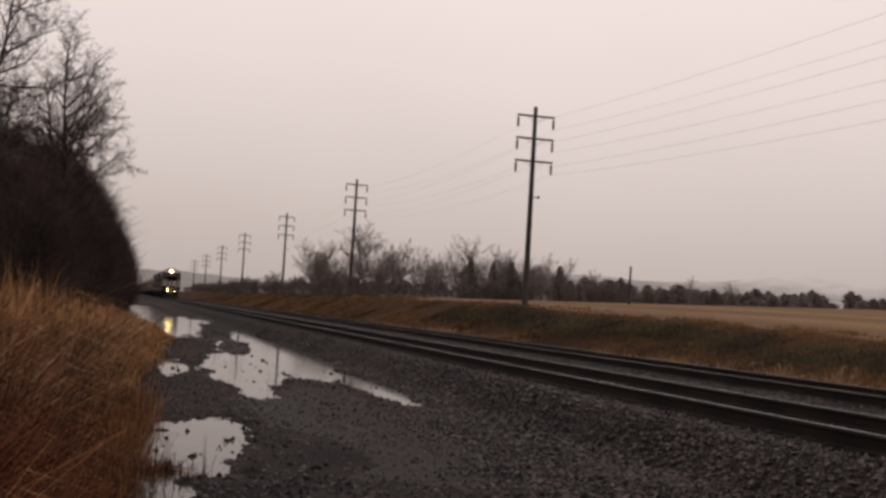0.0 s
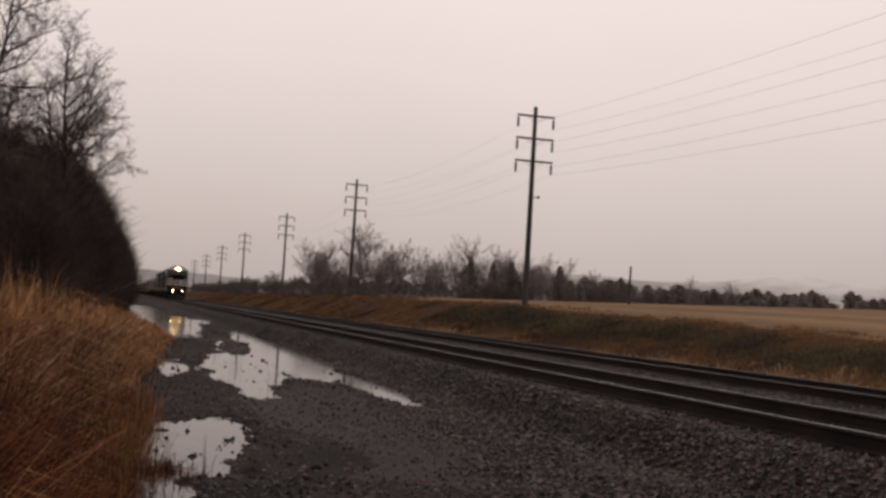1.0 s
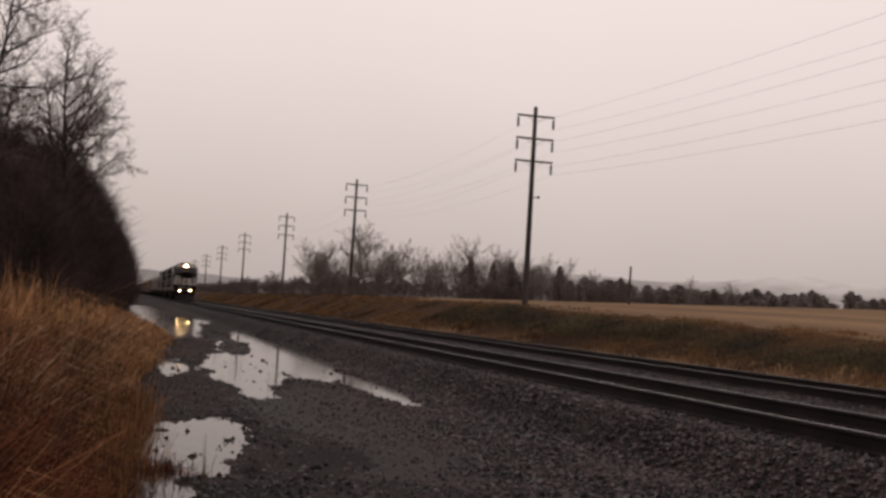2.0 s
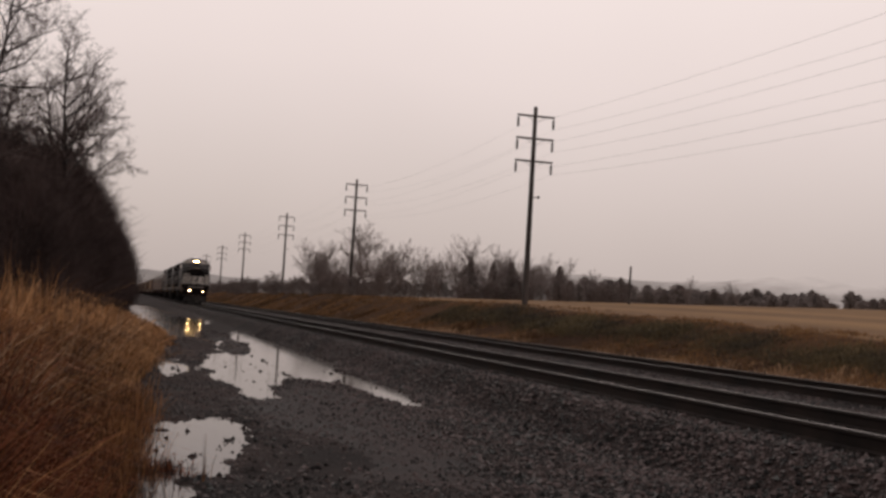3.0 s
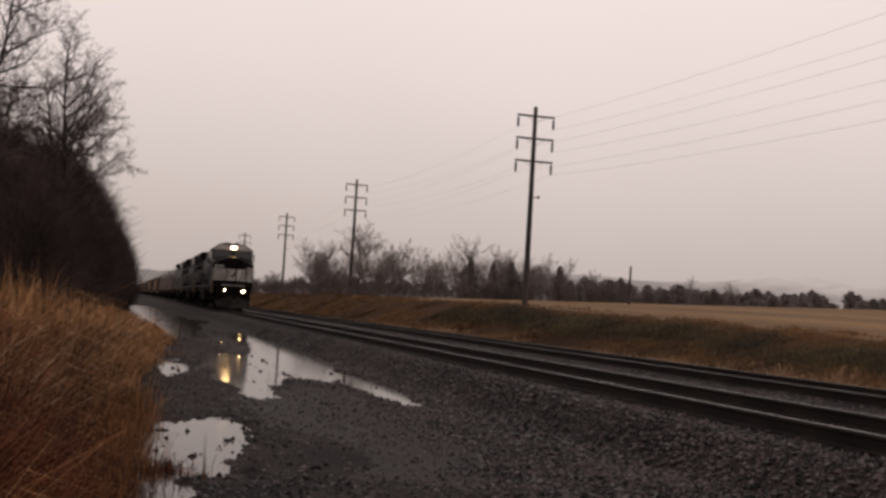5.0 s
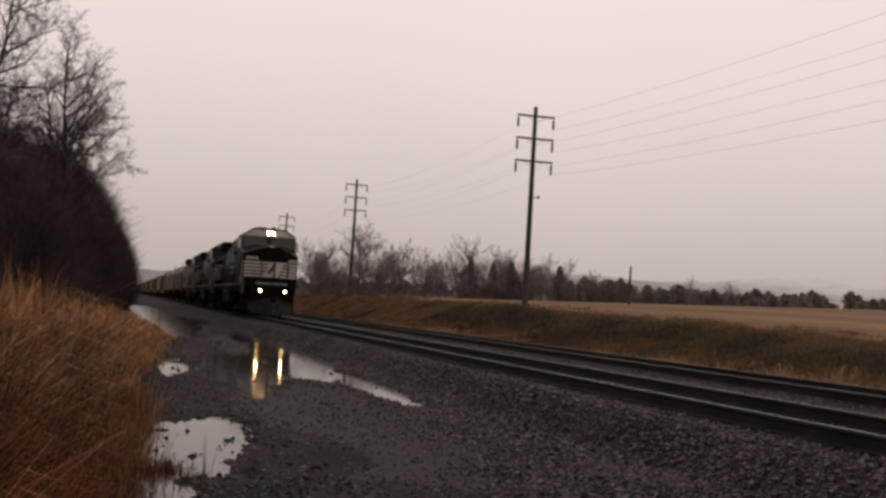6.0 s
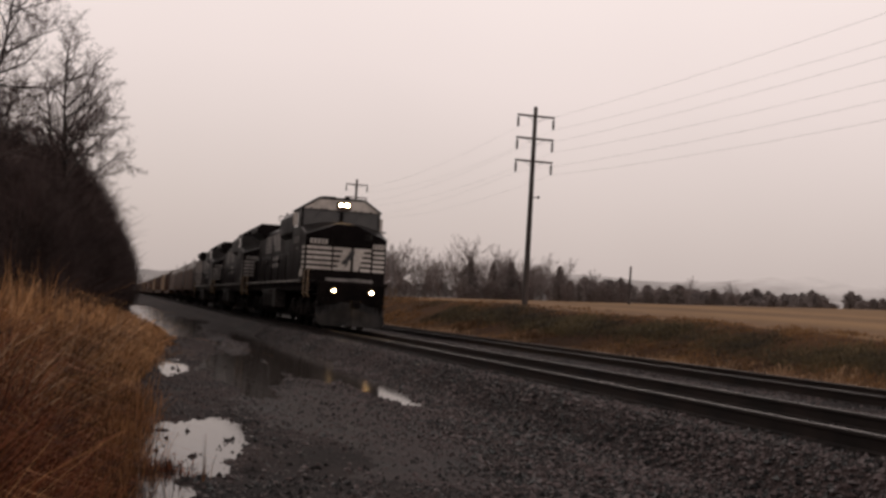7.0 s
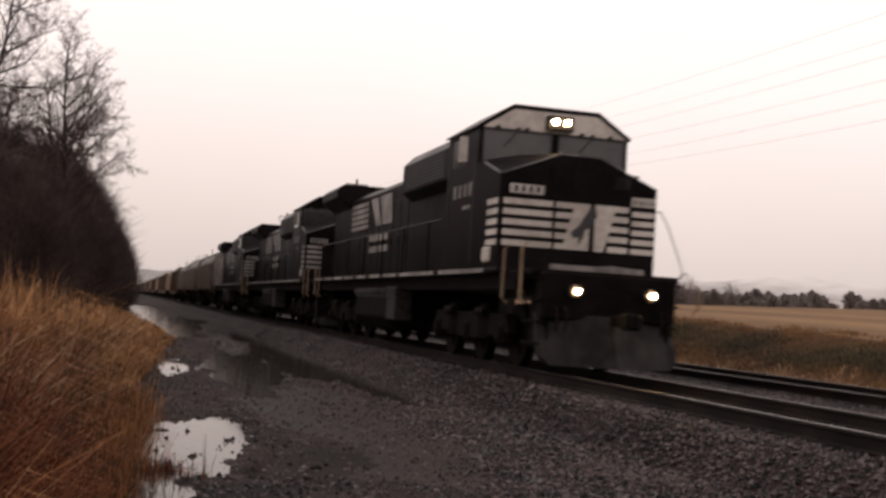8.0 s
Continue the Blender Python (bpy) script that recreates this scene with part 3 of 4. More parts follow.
    made("exhaust_stack", M_DIRTY, hood_part, lambda bm: box(bm, 0, 12.6, 4.15, 0.5, 1.0, 0.3, 0.03))
    # radiator housing that overhangs the hood
    made("radiator_housing", M_LOCO, root, lambda bm: prism(bm, [(-0.95, 3.70), (0.95, 3.70), (1.38, 4.0), (1.38, 4.27), (1.2, 4.42), (-1.2, 4.42), (-1.38, 4.27), (-1.38, 4.0)], 17.7, 20.5, bevel=0.02))
    for s in (-1, 1):
        made("radiator_grille", M_BLACK_MARK, root, lambda bm: [box(bm, s * 1.385, 19.1, 4.04 + k * 0.05, 0.012, 2.5, 0.025) for k in range(5)])
    # walkway handrails
    for s in (-1, 1):
        for k in range(7):
            made("stanchion", M_LOCO, root, lambda bm, s=s, k=k: tube(bm, (s * 1.46, 6.2 + k * 2.2, 1.6), (s * 1.46, 6.2 + k * 2.2, 2.62), 0.018, seg=6))
        made("handrail", M_LOCO, root, lambda bm, s=s: pipe(bm, [(s * 1.46, 5.2, 2.62), (s * 1.46, 19.6, 2.62)], 0.018))
        for y0 in (0.2, 1.07, 20.2, 19.5):
            made("grab_handle", M_YELLOW, root, lambda bm, s=s, y0=y0: pipe(bm, [(s * 1.42, y0, 1.98 if s < 0 else 1.5), (s * 1.50, y0, 1.9 if s < 0 else 1.45), (s * 1.50, y0, 1.12), (s * 1.42, y0, 1.05)], 0.022), "dirty yellow grab handle at the steps")
        for k, y0 in enumerate((0.64, 19.85)):
            made("step_well", M_DIRTY, root, lambda bm, s=s, y0=y0: [box(bm, s * 1.10, y0, 0.45 + i * 0.34, 0.15, 0.78, 0.035) for i in range(4)] + [box(bm, s * 1.01, y0, 0.95, 0.03, 0.8, 1.15)])
    # front platform: railing on the far corner, white step edge, lights, plow
    made("front_railing", M_STEEL, root, lambda bm: pipe(bm, [(1.40, 1.80, 2.78), (1.49, 1.70, 2.77), (1.5, 1.36, 2.43), (1.5, 1.15, 2.16), (1.5, 0.99, 1.97), (1.5, 0.80, 1.72), (1.48, 0.74, 1.4)], 0.013))
    made("hand_brake_rod", M_STEEL, root, lambda bm: pipe(bm, [(1.46, 0.9, 1.60), (1.50, 0.78, 1.70), (1.53, 0.68, 1.70), (1.54, 0.66, 1.62), (1.5, 0.72, 1.5)], 0.012))
    made("step_edge", M_SILL, root, lambda bm: prism(bm, [(-0.80, 1.60), (0.80, 1.60), (0.80, 1.71), (0.50, 1.72), (0.25, 1.74), (-0.05, 1.71), (-0.80, 1.71)], 0.78, 0.84), "pale tread edge of the front platform")
    made("pilot", M_DIRTY, root, lambda bm: (box(bm, 0, 0.38, 1.20, 2.24, 0.34, 0.74, 0.03), box(bm, 0, 0.95, 1.56, 2.5, 1.1, 0.10, 0.01)))
    def plow(bm):
        rings = []
        for x in (-1.14, -1.0, -0.55, 0.0, 0.55, 1.0, 1.14):
            back, foot = abs(x) * 0.28, 0.13 if abs(x) < 1.05 else 0.26
            rings.append([(x, 0.10 + back, 0.92), (x, 0.00 + back, 0.62), (x, -0.14 + back, foot + 0.17), (x, -0.20 + back, foot), (x, 0.02 + back, foot), (x, 0.16 + back, 0.5), (x, 0.22 + back, 0.92)])
        loft(bm, rings)
    made("snow_plow", M_PLOW, root, plow, "scuffed black snow plow")
    for x in (-0.627, 0.627):
        light = made("ditch_light", M_BLACK_MARK, root, lambda bm, x=x: (tube(bm, (x, 0.22, 1.283), (x, 0.03, 1.283), 0.10, seg=16),))
        made("lamp", lamp_look, light, lambda bm, x=x: tube(bm, (x, 0.03, 1.283), (x, 0.005, 1.283), 0.031, seg=16), lamp_label)
    for x in (-0.95, -0.8, 0.8, 0.95):
        made("air_hose", M_DIRTY, root, lambda bm, x=x: pipe(bm, [(x, 0.14, 1.05), (x, 0.02, 0.98), (x, -0.03, 0.80), (x, 0.04, 0.66)], 0.019))
    made("rear_pilot", M_LOCO, root, lambda bm: box(bm, 0, 20.45, 1.0, 2.72, 0.12, 1.2, 0.02))
    coupler(root, 0.0, -1)
    coupler(root, 20.5, 1)
    # tank, air reservoirs and side boxes
    made("fuel_tank", M_DIRTY, root, lambda bm: prism(bm, [(-1.38, 0.62), (-1.1, 0.34), (1.1, 0.34), (1.38, 0.62), (1.38, 1.12), (1.2, 1.24), (-1.2, 1.24), (-1.38, 1.12)], 10.1, 13.8, bevel=0.03))
    for s in (-1, 1):
        made("air_reservoir", M_DUSTY, root, lambda bm, s=s: tube(bm, (s * 1.18, 10.0, 1.22), (s * 1.18, 14.4, 1.22), 0.16, seg=12), "grimy air reservoir", True)
        made("battery_box", M_DUSTY, root, lambda bm, s=s: box(bm, s * 1.22, 9.5, 0.95, 0.42, 0.9, 0.75, 0.03), "dusty grey battery box")
    truck(root, 4.25, (-2.05, 0.0, 2.05), True)
    truck(root, 16.9, (-2.05, 0.0, 2.05), True)
    return root


def couple(root, behind):
    """Put a vehicle in the train, its front that far behind the train's front."""
    MOVING.append((root, behind))


def car_paint(name, dark, light):
    return shader(name, dark, light, rough=0.6, grain=5, broad=0.5, bump=0.05, stretch=(1, 1, 0.35), specular=0.08)


M_HOPPER = car_paint("pale_grey_hopper_paint", (0.085, 0.073, 0.067), (0.20, 0.175, 0.16))
M_BROWN = car_paint("faded_brown_car_paint", (0.030, 0.016, 0.012), (0.085, 0.048, 0.034))
M_OCHRE = car_paint("faded_ochre_car_paint", (0.075, 0.042, 0.018), (0.155, 0.090, 0.040))


def covered_hopper(label, paint):
    """A round-sided covered hopper car, 17 m long."""
    root = thing("hopper_car", label, "freight car", "cars of the train")
    arc = [(1.5 * math.sin(radians(a)) if abs(a) > 25 else 1.5 * a / 25 * math.sin(radians(25)), 2.55 + 1.6 * math.cos(radians(a)) ** 0.8) for a in range(-80, 81, 20)]
    made("hopper_body", paint, root, lambda bm: prism(bm, [(-1.48, 1.45)] + arc + [(1.48, 1.45)], 1.6, 15.6, bevel=0.03))
    made("end_slope", paint, root, lambda bm: prism(bm, [(1.6, 3.7), (0.9, 1.6), (1.6, 1.6)], -1.3, 1.3, axis="x"))
    made("end_slope", paint, root, lambda bm: prism(bm, [(15.6, 3.7), (16.3, 1.6), (15.6, 1.6)], -1.3, 1.3, axis="x"))
    for k in range(3):
        y = 4.6 + k * 4.0
        made("hopper_bay", M_BROWN if paint is M_HOPPER else paint, root, lambda bm, y=y: loft(bm, [[(-1.4, y - 1.9, 1.5), (1.4, y - 1.9, 1.5), (1.4, y + 1.9, 1.5), (-1.4, y + 1.9, 1.5)],
                                                                 [(-0.5, y - 0.5, 0.45), (0.5, y - 0.5, 0.45), (0.5, y + 0.5, 0.45), (-0.5, y + 0.5, 0.45)]]))
    made("side_sill", M_BROWN if paint is M_HOPPER else paint, root, lambda bm: [box(bm, s * 1.46, 8.6, 1.45, 0.1, 16.4, 0.28, 0.01) for s in (-1, 1)])
    for s in (-1, 1):
        made("lower_side", M_BROWN if paint is M_HOPPER else paint, root, lambda bm: box(bm, s * 1.50, 8.6, 2.3, 0.05, 14.2, 1.75, 0.01))
    made("roof_walk", M_STEEL, root, lambda bm: box(bm, 0, 8.6, 4.2, 0.9, 14.2, 0.05))
    for k in range(4):
        made("hatch", paint, root, lambda bm, k=k: box(bm, 0.0, 3.3 + k * 3.5, 4.26, 0.6, 2.6, 0.12, 0.03))
    for s in (-1, 1):
        for y in (1.35, 15.85):
            made("ladder", M_STEEL, root, lambda bm, s=s, y=y: [pipe(bm, [(s * 1.5, y - 0.2, z), (s * 1.5, y + 0.2, z)], 0.014) for z in np.arange(1.5, 4.1, 0.35)]
                 + [pipe(bm, [(s * 1.5, y + d, 1.2), (s * 1.5, y + d, 4.1)], 0.016) for d in (-0.2, 0.2)])
    for y in (1.0, 16.2):
        made("end_platform", M_DIRTY, root, lambda bm, y=y: box(bm, 0, y, 1.12, 2.8, 1.6, 0.2, 0.02))
    truck(root, 2.2, (-0.9, 0.9), False)
    truck(root, 15.0, (-0.9, 0.9), False)
    coupler(root, 0.2, -1)
    coupler(root, 17.0, 1)
    return root


def box_car(label, paint):
    """A ribbed box car, 17 m long, with a sliding door on each side."""
    root = thing("box_car", label, "freight car", "cars of the train")
    made("car_body", paint, root, lambda bm: prism(bm, [(-1.45, 1.1), (1.45, 1.1), (1.45, 3.5), (-1.45, 3.5)], 0.5, 16.7, bevel=0.02))
    made("roof", M_STEEL, root, lambda bm: prism(bm, [(-1.5, 3.5), (1.5, 3.5), (1.5, 3.56), (0, 3.76), (-1.5, 3.56)], 0.4, 16.8))
    for s in (-1, 1):
        made("door", paint, root, lambda bm, s=s: (box(bm, s * 1.48, 8.6, 2.3, 0.06, 3.2, 2.3, 0.01), [box(bm, s * 1.52, 7.2 + k * 0.7, 2.3, 0.03, 0.08, 2.1) for k in range(5)]))
        for k in range(14):
            y = 0.9 + k * 1.0 + (2.2 if k > 6 else 0)
            made("rib", paint, root, lambda bm, s=s, y=y: box(bm, s * 1.48, y, 2.3, 0.07, 0.10, 2.36, 0.01))
        made("side_sill", paint, root, lambda bm, s=s: box(bm, s * 1.46, 8.6, 1.0, 0.08, 15.0, 0.3, 0.01))
        made("ladder", M_STEEL, root, lambda bm, s=s: [pipe(bm, [(s * 1.53, 0.65, z), (s * 1.53, 1.05, z)], 0.014) for z in np.arange(1.0, 3.5, 0.35)]
             + [pipe(bm, [(s * 1.53, 0.65 + d, 0.9), (s * 1.53, 0.65 + d, 3.5)], 0.016) for d in (0.0, 0.4)])
    truck(root, 2.4, (-0.9, 0.9), False)
    truck(root, 14.8, (-0.9, 0.9), False)
    coupler(root, 0.4, -1)
    coupler(root, 16.8, 1)
    return root


def build_train():
    couple(locomotive(True), 0.0)
    second = locomotive(False)
    couple(second, 21.6)
    couple(copy_thing(second, Matrix()), 43.2)
    kinds = {"g": covered_hopper("pale grey covered hopper car with brown bays", M_HOPPER), "b": box_car("faded brown ribbed box car", M_BROWN),
             "o": covered_hopper("faded ochre covered hopper car", M_OCHRE)}
    used, behind = set(), 65.4
    for k in "gggbobbobbgbbobbbgbbobbgbbb":
        couple(copy_thing(kinds[k], Matrix()) if k in used else kinds[k], behind)
        used.add(k)
        behind += 17.9


build_train()
# ---- pole line: x, y, foot, top ----
POLE_PLACES = [(17.0, y, float(height(17.0, y)) - 0.05, top) for y, top in ((70.3, 14.0), (129.6, 14.8), (187.5, 14.68), (254.0, 14.7), (312.5, 14.2),
                                                                           (371.3, 13.6), (433.2, 13.4), (10.5, 12.7))]
ARM_DROPS = (0.62, 2.05, 3.48)


def utility_pole(x, y, foot, top):
    root = tagged(new("utility_pole"), "dark wooden utility pole with three crossarms and hanging insulators", "utility pole", "pole line")
    root.location = (x, y, foot)
    h = top - foot
    bm = bmesh.new()
    tube(bm, (0, 0, -0.6), (0, 0, h), 0.20, 0.125, 12)
    part("pole", bm, M_POLE, root)
    for drop in ARM_DROPS:
        z = h - drop
        bm = bmesh.new()
        box(bm, 0, -0.18, z, 2.5, 0.10, 0.12, 0.01)
        arm = part("crossarm", bm, M_POLE, root)
        for s in (-1, 1):
            bm = bmesh.new()
            tube(bm, (s * 0.62, -0.18, z - 0.05), (0, -0.15, z - 0.42), 0.014, seg=6)
            part("brace", bm, M_POLE, arm)
            bm = bmesh.new()
            x0 = s * 1.17
            tube(bm, (x0, -0.18, z - 0.06), (x0, -0.18, z - 0.17), 0.015, seg=6)
            for i in range(5):
                tube(bm, (x0, -0.18, z - 0.17 - i * 0.115), (x0, -0.18, z - 0.26 - i * 0.115), 0.095, 0.06, 8)
            tube(bm, (x0, -0.18, z - 0.7), (x0, -0.18, z - 0.78), 0.03, seg=6)
            part("insulator", bm, M_DIRTY, arm)
    bm = bmesh.new()
    tube(bm, (0, -0.15, h - 5.75), (0.5, -0.15, h - 5.72), 0.03, seg=6)
    box(bm, 0.45, -0.15, h - 5.72, 0.16, 0.12, 0.14, 0.02)
    part("bracket", bm, M_DIRTY, root)
    return root


for spot in POLE_PLACES:
    utility_pole(*spot)

M_WIRE = shader("weathered_line_wire", (0.25, 0.23, 0.22), (0.38, 0.35, 0.34), rough=0.6, metal=0.3, grain=4, bump=0)


def overhead_wire(a, b, sag):
    """One conductor hanging between two insulators."""
    a, b = Vector(a), Vector(b)
    points = [a.lerp(b, i / 16) - Vector((0, 0, sag * 4 * (i / 16) * (1 - i / 16))) for i in range(17)]
    bm = bmesh.new()
    pipe(bm, points, 0.0055, seg=4)
    tagged(part("overhead_wire", bm, M_WIRE), "thin grey overhead wire between two poles", "wire", "wires of the pole line")


LINE = [POLE_PLACES[-1]] + POLE_PLACES[:-1]
for (x0, y0, f0, t0), (x1, y1, f1, t1) in zip(LINE[:5], LINE[1:6]):
    for drop in ARM_DROPS:
        for s in (-1.17, 1.17):
            overhead_wire((x0 + s, y0 - 0.18, t0 - drop - 0.78), (x1 + s, y1 - 0.18, t1 - drop - 0.78), 0.8 if y0 > 40 else 0.5)


def far_post():
    bm = bmesh.new()
    tube(bm, (60, 150.8, float(height(60, 150.8)) - 0.3), (60, 150.8, 8.4), 0.17, 0.14, 8)
    tagged(part("far_post", bm, M_POLE), "plain dark post standing in the far field", "post")


far_post()
# ---- bare trees ----
def limbs(seed, tall, r0, levels, spread, kids, lean=0.0, first=0.25, shrink=(0.5, 0.5, 0.5, 0.5), up=0.25, twig=0.008, jitter=0.2):
    """Branch pieces (start, end, radii, level) of a bare tree."""
    rnd = random.Random(seed)
    out = []

    def grow(p, d, length, r, level):
        n = 5 if level == 0 else 4 if level == 1 else 1 if level == levels else 2
        pts, rad = [p], [r]
        for i in range(n):
            d = (d + Vector((rnd.gauss(0, jitter), rnd.gauss(0, jitter), rnd.gauss(0, jitter) * 0.6 + up * 0.25 * (level > 0)))).normalized()
            q = pts[-1] + d * (length / n)
            rr = max(twig * 0.5, r * (1 - 0.75 * (i + 1) / n) if level < levels else r * (1 - 0.7 * (i + 1) / n))
            out.append((pts[-1], q, rad[-1], rr, level))
            pts.append(q)
            rad.append(rr)
        if level >= levels:
            return
        for k in range(kids[level]):
            f = first + (1 - first) * (k + rnd.random()) / kids[level] if level == 0 else 0.15 + 0.85 * (k + rnd.random()) / kids[level]
            f = min(f, 0.999) * n
            i = int(f)
            at = pts[i].lerp(pts[i + 1], f - i)
            base = (pts[i + 1] - pts[i]).normalized()
            side = Vector((rnd.gauss(0, 1), rnd.gauss(0, 1), rnd.gauss(0, 0.5)))
            side = (side - base * side.dot(base)).normalized()
            ang = radians(rnd.uniform(0.6, 1.25) * spread)
            nd = base * math.cos(ang) + side * math.sin(ang)
            full = 0.62 + 0.5 * math.sin(math.pi * min(1.0, 0.15 + 0.8 * f / n)) if level == 0 else 1.05 - 0.45 * f / n
            nl = length * shrink[level] * rnd.uniform(0.7, 1.0 if level == 0 else 1.15) * full
            grow(at, nd, nl, max(twig, min(rad[i] * 0.6, 0.022 * nl + 0.004)), level + 1)

    grow(Vector((0, 0, -0.3)), Vector((lean, 0, 1)).normalized(), tall, r0, 0)
    return out


def sticks(name, pieces, sides, material):
    """Tapered bars round the branch pieces, as one mesh."""
    a = np.array([p[0] for p in pieces])
    b = np.array([p[1] for p in pieces])
    ra, rb = np.array([p[2] for p in pieces]), np.array([p[3] for p in pieces])
    d = b - a
    d /= np.linalg.norm(d, axis=1)[:, None]
    ref = np.where(np.abs(d[:, 2:3]) < 0.9, [[0, 0, 1.0]], [[1.0, 0, 0]])
    u = np.cross(d, ref)
    u /= np.linalg.norm(u, axis=1)[:, None]
    w = np.cross(d, u)
    ang = np.arange(sides) * 2 * np.pi / sides
    ring = np.cos(ang)[None, :, None] * u[:, None] + np.sin(ang)[None, :, None] * w[:, None]
    v = np.concatenate([a[:, None] + ring * ra[:, None, None], b[:, None] + ring * rb[:, None, None]], 1)
    base = (np.arange(len(pieces)) * 2 * sides)[:, None, None]
    i = np.arange(sides)
    q = np.stack([i, (i + 1) % sides, (i + 1) % sides + sides, i + sides], -1)[None]
    return raw_mesh(name, v.reshape(-1, 3), (base + q).reshape(-1, 4), material, smooth=True)


def bare_tree(label, seed, bark, twigs, group="", name="tree", split=2, **shape):
    root = tagged(new(name), label, "tree" if name == "tree" else "bush", group)
    pieces = limbs(seed, **shape)
    part("trunk", sticks("trunk", [p for p in pieces if p[4] < split], 7, bark), None, root)
    part("crown", sticks("crown", [p for p in pieces if p[4] >= split], 3, twigs), None, root)
    return root


TALL = [bare_tree("tall leafless dark tree at the edge of the thicket", 3 + k, M_BARK, M_TWIG, "trees beside the lane", tall=(15.2, 12.4, 14.4, 11.6)[k], r0=0.14, levels=4,
                  spread=52, kids=(21, 9, 7, 5), first=0.30, shrink=(0.265, 0.54, 0.46, 0.5), twig=0.0062, up=0.3, jitter=0.2) for k in range(4)]


def thicket_bush(seed, tall, wide):
    """A dome of thin upright twigs over a fan of stems."""
    r = np.random.RandomState(seed)
    root = tagged(new("bush"), "dense dark leafless thicket bush", "bush", "thicket beside the lane")
    stems = []
    for k in range(16):
        a, reach = r.uniform(0, 2 * np.pi), wide * r.uniform(0.1, 0.75)
        foot = Vector((math.cos(a) * 0.35, math.sin(a) * 0.35, -0.3))
        knee = Vector((math.cos(a) * reach * 0.5, math.sin(a) * reach * 0.5, tall * 0.45))
        tip = Vector((math.cos(a) * reach, math.sin(a) * reach, tall * (0.95 - 0.3 * (reach / wide) ** 2)))
        stems += [(foot, knee, 0.035, 0.022, 0), (knee, tip, 0.022, 0.005, 0)]
    part("trunk", sticks("trunk", stems, 5, M_BARK), None, root)
    n = 9000
    a, h = r.uniform(0, 2 * np.pi, n), r.uniform(0.0, 1, n)
    # uneven outline: lobes round the dome
    edge = wide * np.sqrt(np.clip(1 - np.abs(h - 0.32) ** 2.2 / 0.43, 0.02, 1)) * (1 + 0.13 * np.sin(3 * a + 4 * h + seed) + 0.10 * np.sin(5 * a - 11 * h + 2 * seed))
    rad = edge * r.uniform(0, 1, n) ** 0.5
    p = np.stack([np.cos(a) * rad, np.sin(a) * rad, h * tall], -1)
    d = np.stack([np.cos(a) * rad / wide * 0.7, np.sin(a) * rad / wide * 0.7, np.full(n, 0.75)], -1) + r.normal(0, 0.38, (n, 3))
    d /= np.linalg.norm(d, axis=1)[:, None]
    q = p + d * np.where(r.uniform(0, 1, n) < 0.07, r.uniform(0.8, 1.5, n), r.uniform(0.25, 0.75, n))[:, None]
    size = r.uniform(0.004, 0.009, n)
    part("crown", sticks("crown", [(p[k], q[k], size[k], 0.0025, 1) for k in range(n)], 3, M_THICKET), None, root)
    return root


BUSH = [thicket_bush(20 + k, 4.9 + 0.45 * k, 1.9 + 0.15 * k) for k in range(3)]
WOOD = [bare_tree("leafless grey-brown tree at the field's edge, distance haze in its colour", 40 + k, M_HAZED_TWIG, M_HAZED_TWIG, "trees across the field", tall=(7.9, 10.8, 9.2, 10.3)[k], r0=0.22, levels=4,
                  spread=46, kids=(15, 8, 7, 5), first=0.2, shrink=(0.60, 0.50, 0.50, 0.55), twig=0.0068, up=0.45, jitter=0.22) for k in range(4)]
BRUSH = [bare_tree("low dark brown leafless brush on the bank", 60 + k, M_BRUSH, M_BRUSH, "brush along the field", name="bush", split=1, tall=2.2 + 0.8 * k, r0=0.05, levels=3,
                   spread=60, kids=(24, 9, 5), first=0.0, shrink=(0.55, 0.5, 0.5), twig=0.016, up=0.4) for k in range(2)]


def cedar(seed, tall, broad, blunt, label):
    """A dark evergreen, haze in its colour: short trunk, many sprays, uneven crown."""
    r = np.random.RandomState(seed)
    root = tagged(new("tree"), label, "tree", "evergreens across the field")
    bm = bmesh.new()
    tube(bm, (0, 0, -0.3), (0, 0, tall * 0.85), 0.14, 0.03, 7)
    part("trunk", bm, M_BARK, root)
    n = 3400
    h = r.uniform(0.02, 1, n) ** 1.1
    a = r.uniform(0, 2 * np.pi, n)
    lobe = 1 + 0.30 * np.sin(3 * a + 5 * h + seed) + 0.25 * np.sin(19 * h + 2 * a + seed * 2) + 0.15 * np.sin(5 * a - 31 * h)
    rad = tall * broad * (1 - h ** (1.6 if blunt > 0.55 else 3.0)) ** blunt * lobe * r.uniform(0.2, 1.05, n) + 0.05
    c = np.stack([np.cos(a) * rad, np.sin(a) * rad, h * tall * (0.92 + 0.08 * np.sin(2 * a + seed))], -1)
    s = r.uniform(0.10, 0.36, n)[:, None]
    d = np.stack([np.cos(a), np.sin(a), r.uniform(-0.3, 1.2, n)], -1) + r.normal(0, 0.4, (n, 3))
    d /= np.linalg.norm(d, axis=1)[:, None]
    u = np.cross(d, r.normal(0, 1, (n, 3)))
    u /= np.linalg.norm(u, axis=1)[:, None]
    v = np.stack([c - d * s, c + u * s * 0.45, c + d * s * 1.3, c - u * s * 0.45], 1).reshape(-1, 3)
    part("crown", raw_mesh("crown", v, np.arange(4 * n).reshape(-1, 4), M_HAZED_CEDAR), None, root)
    return root


